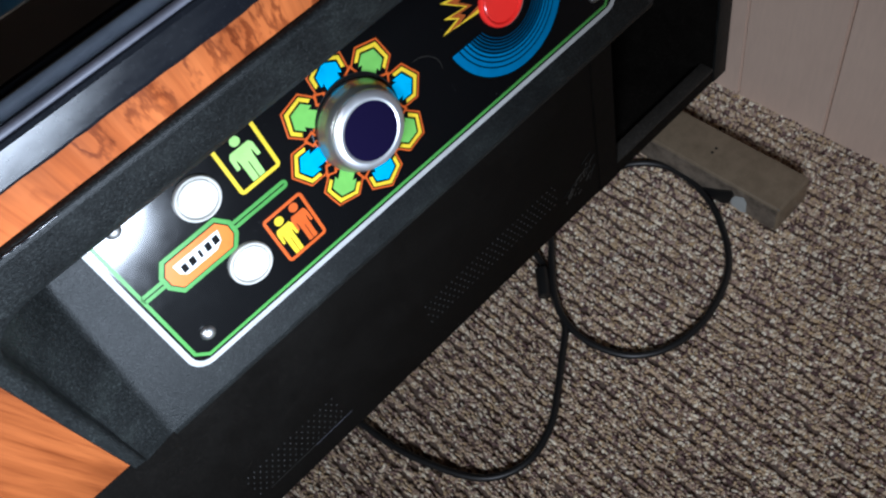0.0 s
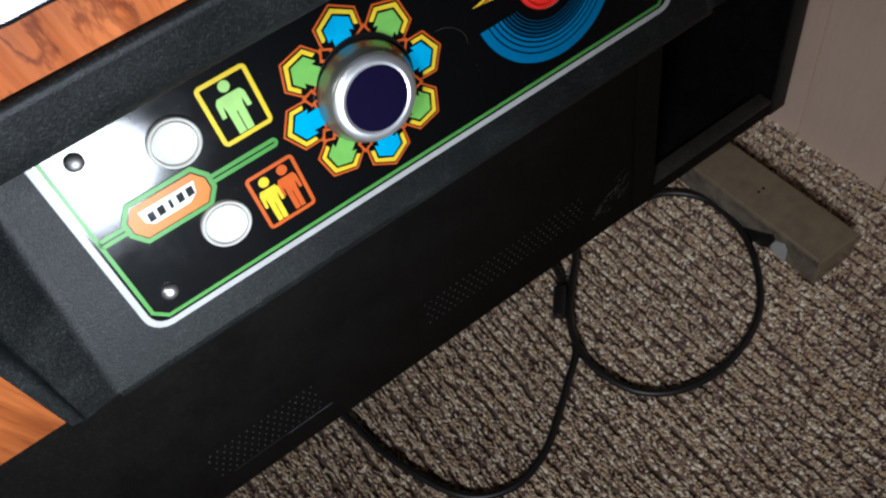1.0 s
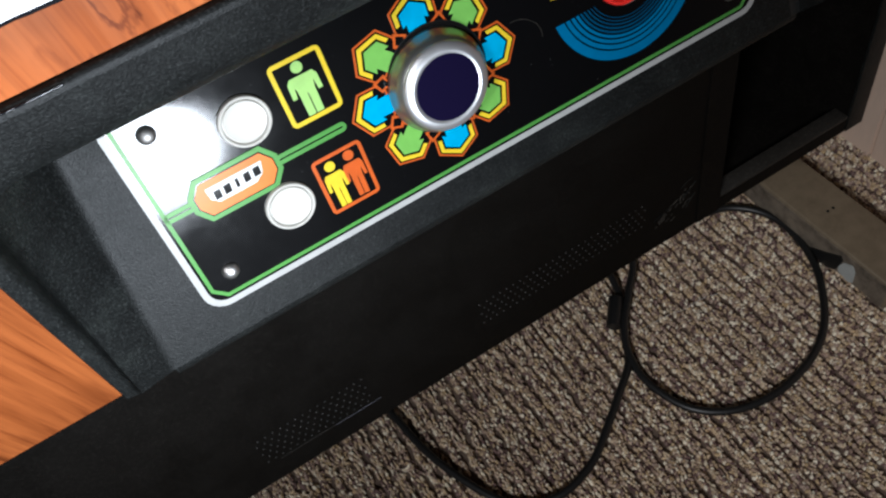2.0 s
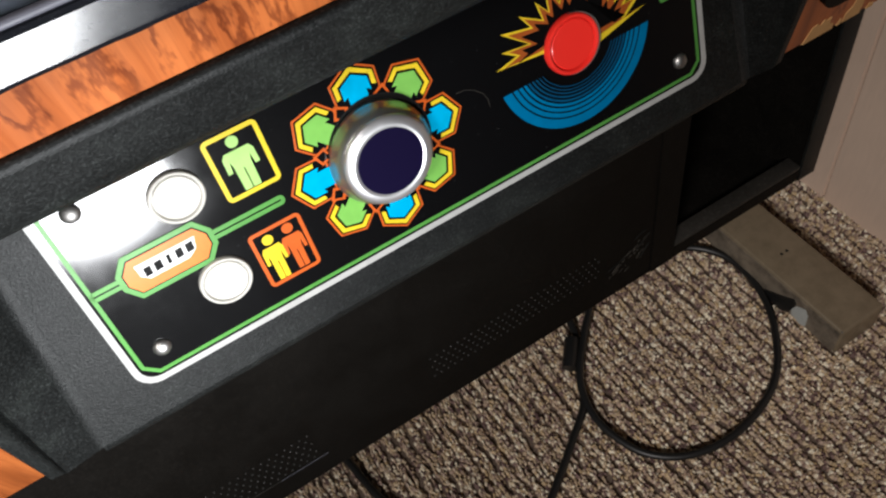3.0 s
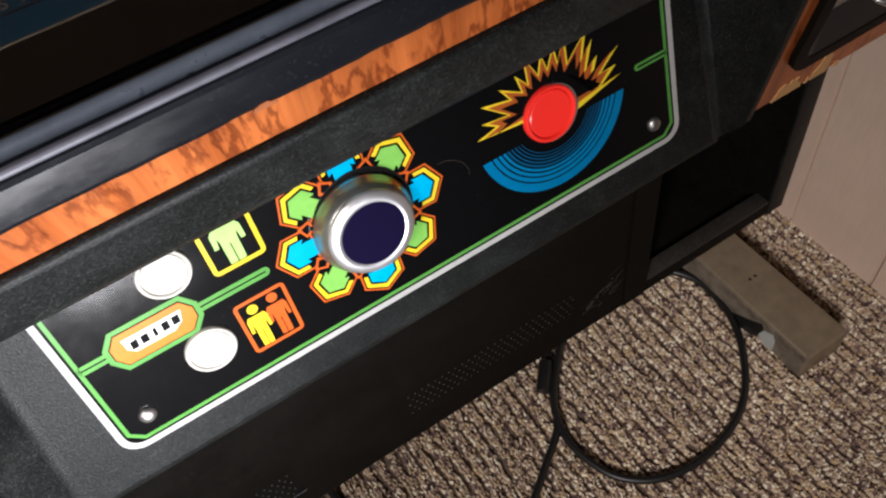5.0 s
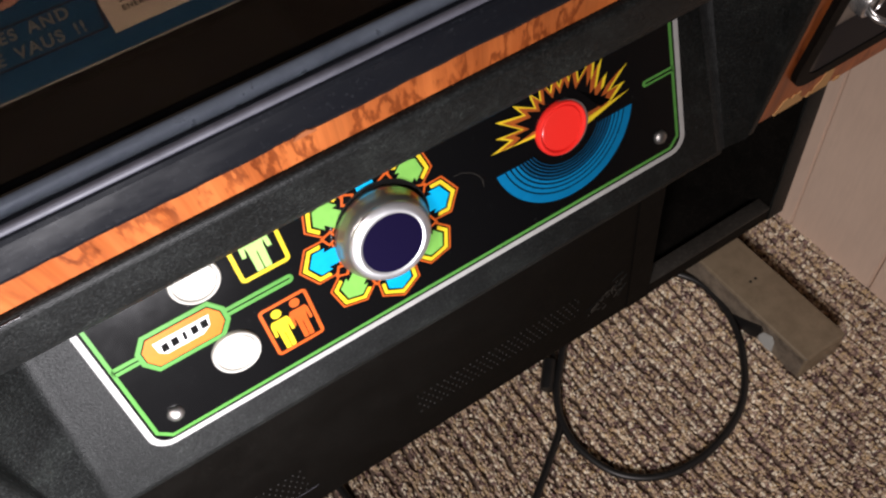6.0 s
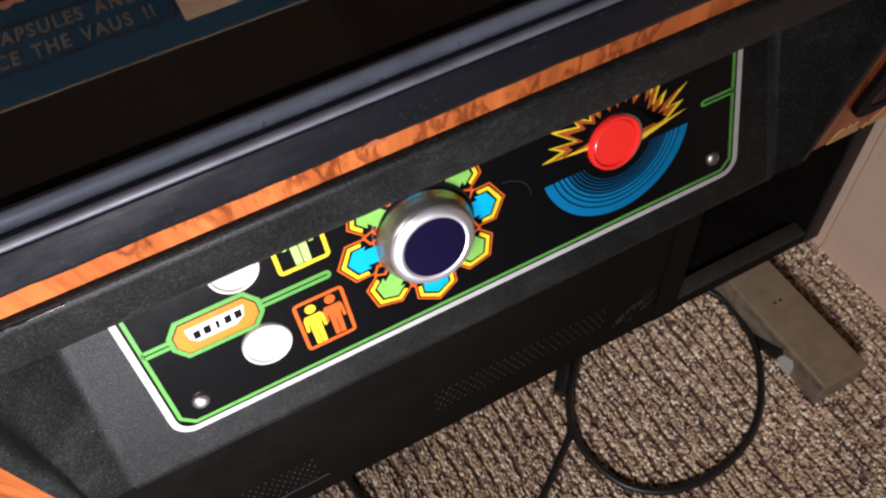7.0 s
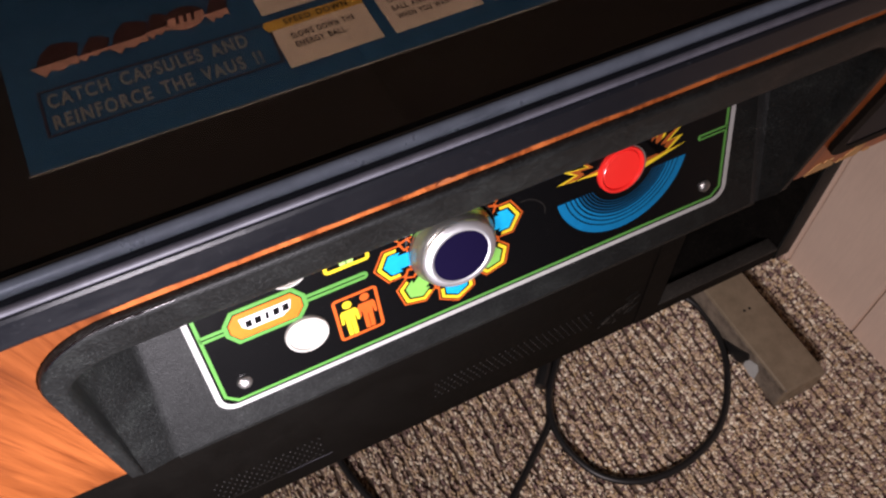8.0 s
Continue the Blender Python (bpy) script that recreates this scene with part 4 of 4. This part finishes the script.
for k in range(34):
    along, off = rng.uniform(0, 1), rng.normal(0, 0.009)
    x0, z0 = 0.157 + 0.032 * along, 0.257 + 0.024 * along - abs(off) * 0.9
    x0, reach = min(x0 + off * 0.4, 0.192), rng.uniform(0.0015, 0.0065)
    line = [(x0, z0), (x0 - reach * 0.45, z0 - reach * 0.25 + rng.normal(0, 0.0005)), (x0 - reach * 0.8, z0 - reach * 0.62)]
    part("scuff", prism(stroke(line, rng.uniform(0.0003, 0.0011)), -0.0002, 0.00025 + 0.00001 * k, SCUFF), M["smudge"], cab)
for x0, z0, z1 in ((0.3835, 0.380, 0.402), (0.3805, 0.350, 0.361), (0.2985, 0.4150, 0.4260)):
    part("scuff", prism(stroke([(x0, z0), (x0 + 0.0006, z1)], 0.0006), -0.0002, 0.0003, SCUFF), M["dots"], cab)
part("trim_line", box(-0.205, -0.1165, BY - 0.0006, BY + 0.0005, 0.2452, 0.2456), M["rail"], cab, "thin worn trim line")
# Pale overlay paints the glint at this end of the line.
part("trim_line", box(-0.157, -0.1170, BY - 0.0008, BY - 0.0006, 0.2452, 0.2457), M["bead"], cab, "pale end of the trim line, a painted glint")


# ------------------------------------------------ feet
def foot(x0, x1):
    """Hollow steel bar on the floor with an upright that bolts to the body."""
    base = part("foot", box(x0, x1, -0.0425, 0.585, 0.0, 0.042, 0.003, segments=3), M["foot"], cab, "brown enamelled steel foot bar", 40)
    part("upright", box(x0 + 0.020 if x0 > 0 else x1 - 0.040, x0 + 0.040 if x0 > 0 else x1 - 0.020, 0.22, 0.36, 0.042, 0.4555, 0.002), M["foot"], base)
    part("bracket", box(min(0.390, x0) if x0 > 0 else x1 - 0.020, x0 + 0.020 if x0 > 0 else -0.390, 0.24, 0.34, 0.30, 0.42, 0.001), M["foot"], base)
    return base


foot_right = foot(0.3920, 0.4525)
foot(-0.4525, -0.3920)
SIDE = Matrix(((0, 0, -1, 0.3912), (1, 0, 0, 0.0), (0, 1, 0, 0), (0, 0, 0, 1)))
# Scuffs are wear; the darker overall tone stands in for shade.
part("side_strip", box(0.3912, 0.3922, -0.0400, 0.580, 0.003, 0.0385, 0.0004), M["scuffed"], foot_right, "scuffed bare metal side, darkened for shade")
part("tape_patch", prism([(0.0185, 0.006), (0.0195, 0.014), (0.0150, 0.025), (0.0040, 0.031), (-0.0010, 0.024), (-0.0020, 0.006), (0.0040, 0.002)], -0.0004, 0.0006, SIDE), M["tape"], foot_right, "scrap of pale grey tape")
# Black wedge shape set against the side of the foot.
part("dark_wedge", prism([(0.066, 0.0005), (0.058, 0.0085), (0.038, 0.0200), (0.020, 0.0320), (0.0165, 0.0270), (0.0185, 0.0160), (0.0210, 0.0070), (0.0300, 0.0005)], -0.0004, 0.0022, SIDE), M["cable"], foot_right, "black wedge against the foot")
for x in (0.4180, 0.4258):
    part("bolt_hole", lathe([(0.0018, 0.0), (0.0018, 0.0004), (0.0, 0.0004)], Matrix.Translation((x, 0.068, 0.0419)), 12), M["hole"], foot_right)
part("bare_corner", lathe([(0.0014, 0.0), (0.0011, 0.0006), (0.0, 0.0008)], Matrix.Translation((0.3931, -0.0405, 0.0412)), 10), M["plate"], foot_right, "bright rubbed corner")

# ---------------------------------------------------------------- cord on the carpet
R = 0.0043
cord = thing("power_cord", (0.25, 0.05, 0.0), "black rubber power cord coiled on the carpet", "cable")
part("cord", tube([(0.245, 0.330, 0.05), (0.250, 0.250, 0.012), (0.262, 0.185, 0.007), (0.310, 0.172, 0.0065), (0.360, 0.158, 0.0065), (0.389, 0.120, 0.0065), (0.3885, 0.070, 0.0065), (0.366, 0.019, 0.0065), (0.318, -0.031, 0.0065),
                   (0.254, -0.0525, 0.0065), (0.195, -0.0470, 0.0065), (0.155, -0.0185, 0.0065), (0.1385, 0.028, 0.0065), (0.1430, 0.068, 0.008), (0.160, 0.098, 0.012), (0.190, 0.129, 0.013),
                   (0.225, 0.170, 0.020), (0.240, 0.260, 0.06)], R), M["cable"], cord, "", 60)
part("cord", tube([(0.205, 0.300, 0.06), (0.196, 0.200, 0.020), (0.180, 0.130, 0.008), (0.156, 0.094, 0.0065), (0.1370, 0.061, 0.0065), (0.1025, 0.035, 0.0065), (0.0727, 0.0140, 0.0065), (0.034, -0.0095, 0.0065), (-0.014, -0.017, 0.0065),
                   (-0.058, 0.0086, 0.0065), (-0.0900, 0.0757, 0.0065), (-0.1040, 0.140, 0.0065), (-0.110, 0.220, 0.012), (-0.08, 0.32, 0.05)], R), M["cable"], cord, "", 60)
part("cord_sleeve", tube([(0.150, 0.104, 0.010), (0.162, 0.117, 0.012), (0.174, 0.131, 0.012)], 0.0085, 10), M["cable"], cord, "thick moulded sleeve", 60)

# thread on the carpet
thread = part("loose_thread", tube([(0.175, 0.085, 0.0055), (0.205, 0.083, 0.0065), (0.228, 0.078, 0.006), (0.250, 0.0775, 0.0065), (0.272, 0.072, 0.0055)], 0.00024, 5), M["thread"])
tagged(thread, "fine pale thread lying on the carpet", "thread")


# ---------------------------------------------------------------- panelling boards and carpet loops
STEP = 0.1225
bm = bmesh.new()
w = STEP / 2
prism([(-w + 0.0004, 0.0), (-w + 0.0022, -0.0058), (w - 0.0022, -0.0058), (w - 0.0004, 0.0)], 0.0, 1.149, Matrix(((0, 1, 0, 0), (1, 0, 0, 0), (0, 0, 1, 0), (0, 0, 0, 1))), bm)
first = part("wall_board", bm, M["wall"], wall_east)
first.location = (WALL_X + 0.0058, 0.1195 - 0.5 * STEP, 0)
for k in range(-22, 18):
    if k:
        ob = new("wall_board", first.data)
        ob.parent = wall_east
        ob.location = (WALL_X + 0.0058, 0.1195 + (k - 0.5) * STEP, 0)


def carpet_loops():
    rng = np.random.default_rng(5)
    seats = []
    for i, x in enumerate(np.arange(-0.36, WALL_X + 0.003, 0.0037)):
        k = i % 4
        pull = (0.0008, 0.0003, -0.0003, -0.0008)[k]
        y = -0.36
        while y < 0.42:
            y += rng.uniform(0.0017, 0.0036)
            if k == 3 and noise.noise((x * 55, y * 75, 7.0)) > -0.04:
                continue
            deep = 0.75 + 0.8 * noise.noise((x * 22, y * 22, 2.0))
            high = (0.0006, 0.0018, 0.0010, -0.0036 * max(deep, 0.0))[k]
            wave = 0.0034 * noise.noise((x // 0.0148 * 3.1, y * 34, 0.0)) + 0.0022 * noise.noise((x * 90, y * 90, 4.0))
            tall = rng.uniform(0.0036, 0.0060) + high + 0.0016 * noise.noise((x * 60, y * 75, 9.0))
            seats.append((x + pull + wave + rng.normal(0, 0.0008), y, rng.uniform(0.0011, 0.0022), rng.uniform(0.0018, 0.0040), max(tall, 0.0012), rng.normal(0.15, 0.45)))
    S = np.array(seats)
    a = np.arange(6) * math.pi / 3
    shape = [(math.cos(t), math.sin(t), -0.6) for t in a] + [(0.86 * math.cos(t + 0.5), 0.86 * math.sin(t + 0.5), 0.45) for t in a] + [(0, 0, 1.0)]
    shape = np.array(shape)
    faces = [(k, (k + 1) % 6, 6 + (k + 1) % 6, 6 + k) for k in range(6)] + [(6 + k, 6 + (k + 1) % 6, 12) for k in range(6)]
    n = len(S)
    jit = 1 + rng.normal(0, 0.12, (n, 13, 3))
    loc = shape[None] * jit
    c, s = np.cos(S[:, 5])[:, None], np.sin(S[:, 5])[:, None]
    lx, ly, lz = loc[..., 0] * S[:, 2:3], loc[..., 1] * S[:, 3:4], loc[..., 2] * S[:, 4:5]
    X = S[:, 0:1] + c * lx - s * ly
    Y = S[:, 1:2] + s * lx + c * ly
    Z = lz - 0.004
    verts = np.stack([X, Y, Z], -1).reshape(-1, 3)
    allf = [tuple(v + 13 * k for v in f) for k in range(n) for f in faces]
    me = bpy.data.meshes.new("carpet_loops")
    me.from_pydata(verts.tolist(), [], allf)
    me.polygons.foreach_set("use_smooth", [True] * len(me.polygons))
    me.materials.append(M["tufts"])
    ob = new("carpet_loops", me)
    return tagged(ob, "brown, grey and cream flecked ribbed loop pile carpet", "carpet", kind="stuff")


carpet_loops()
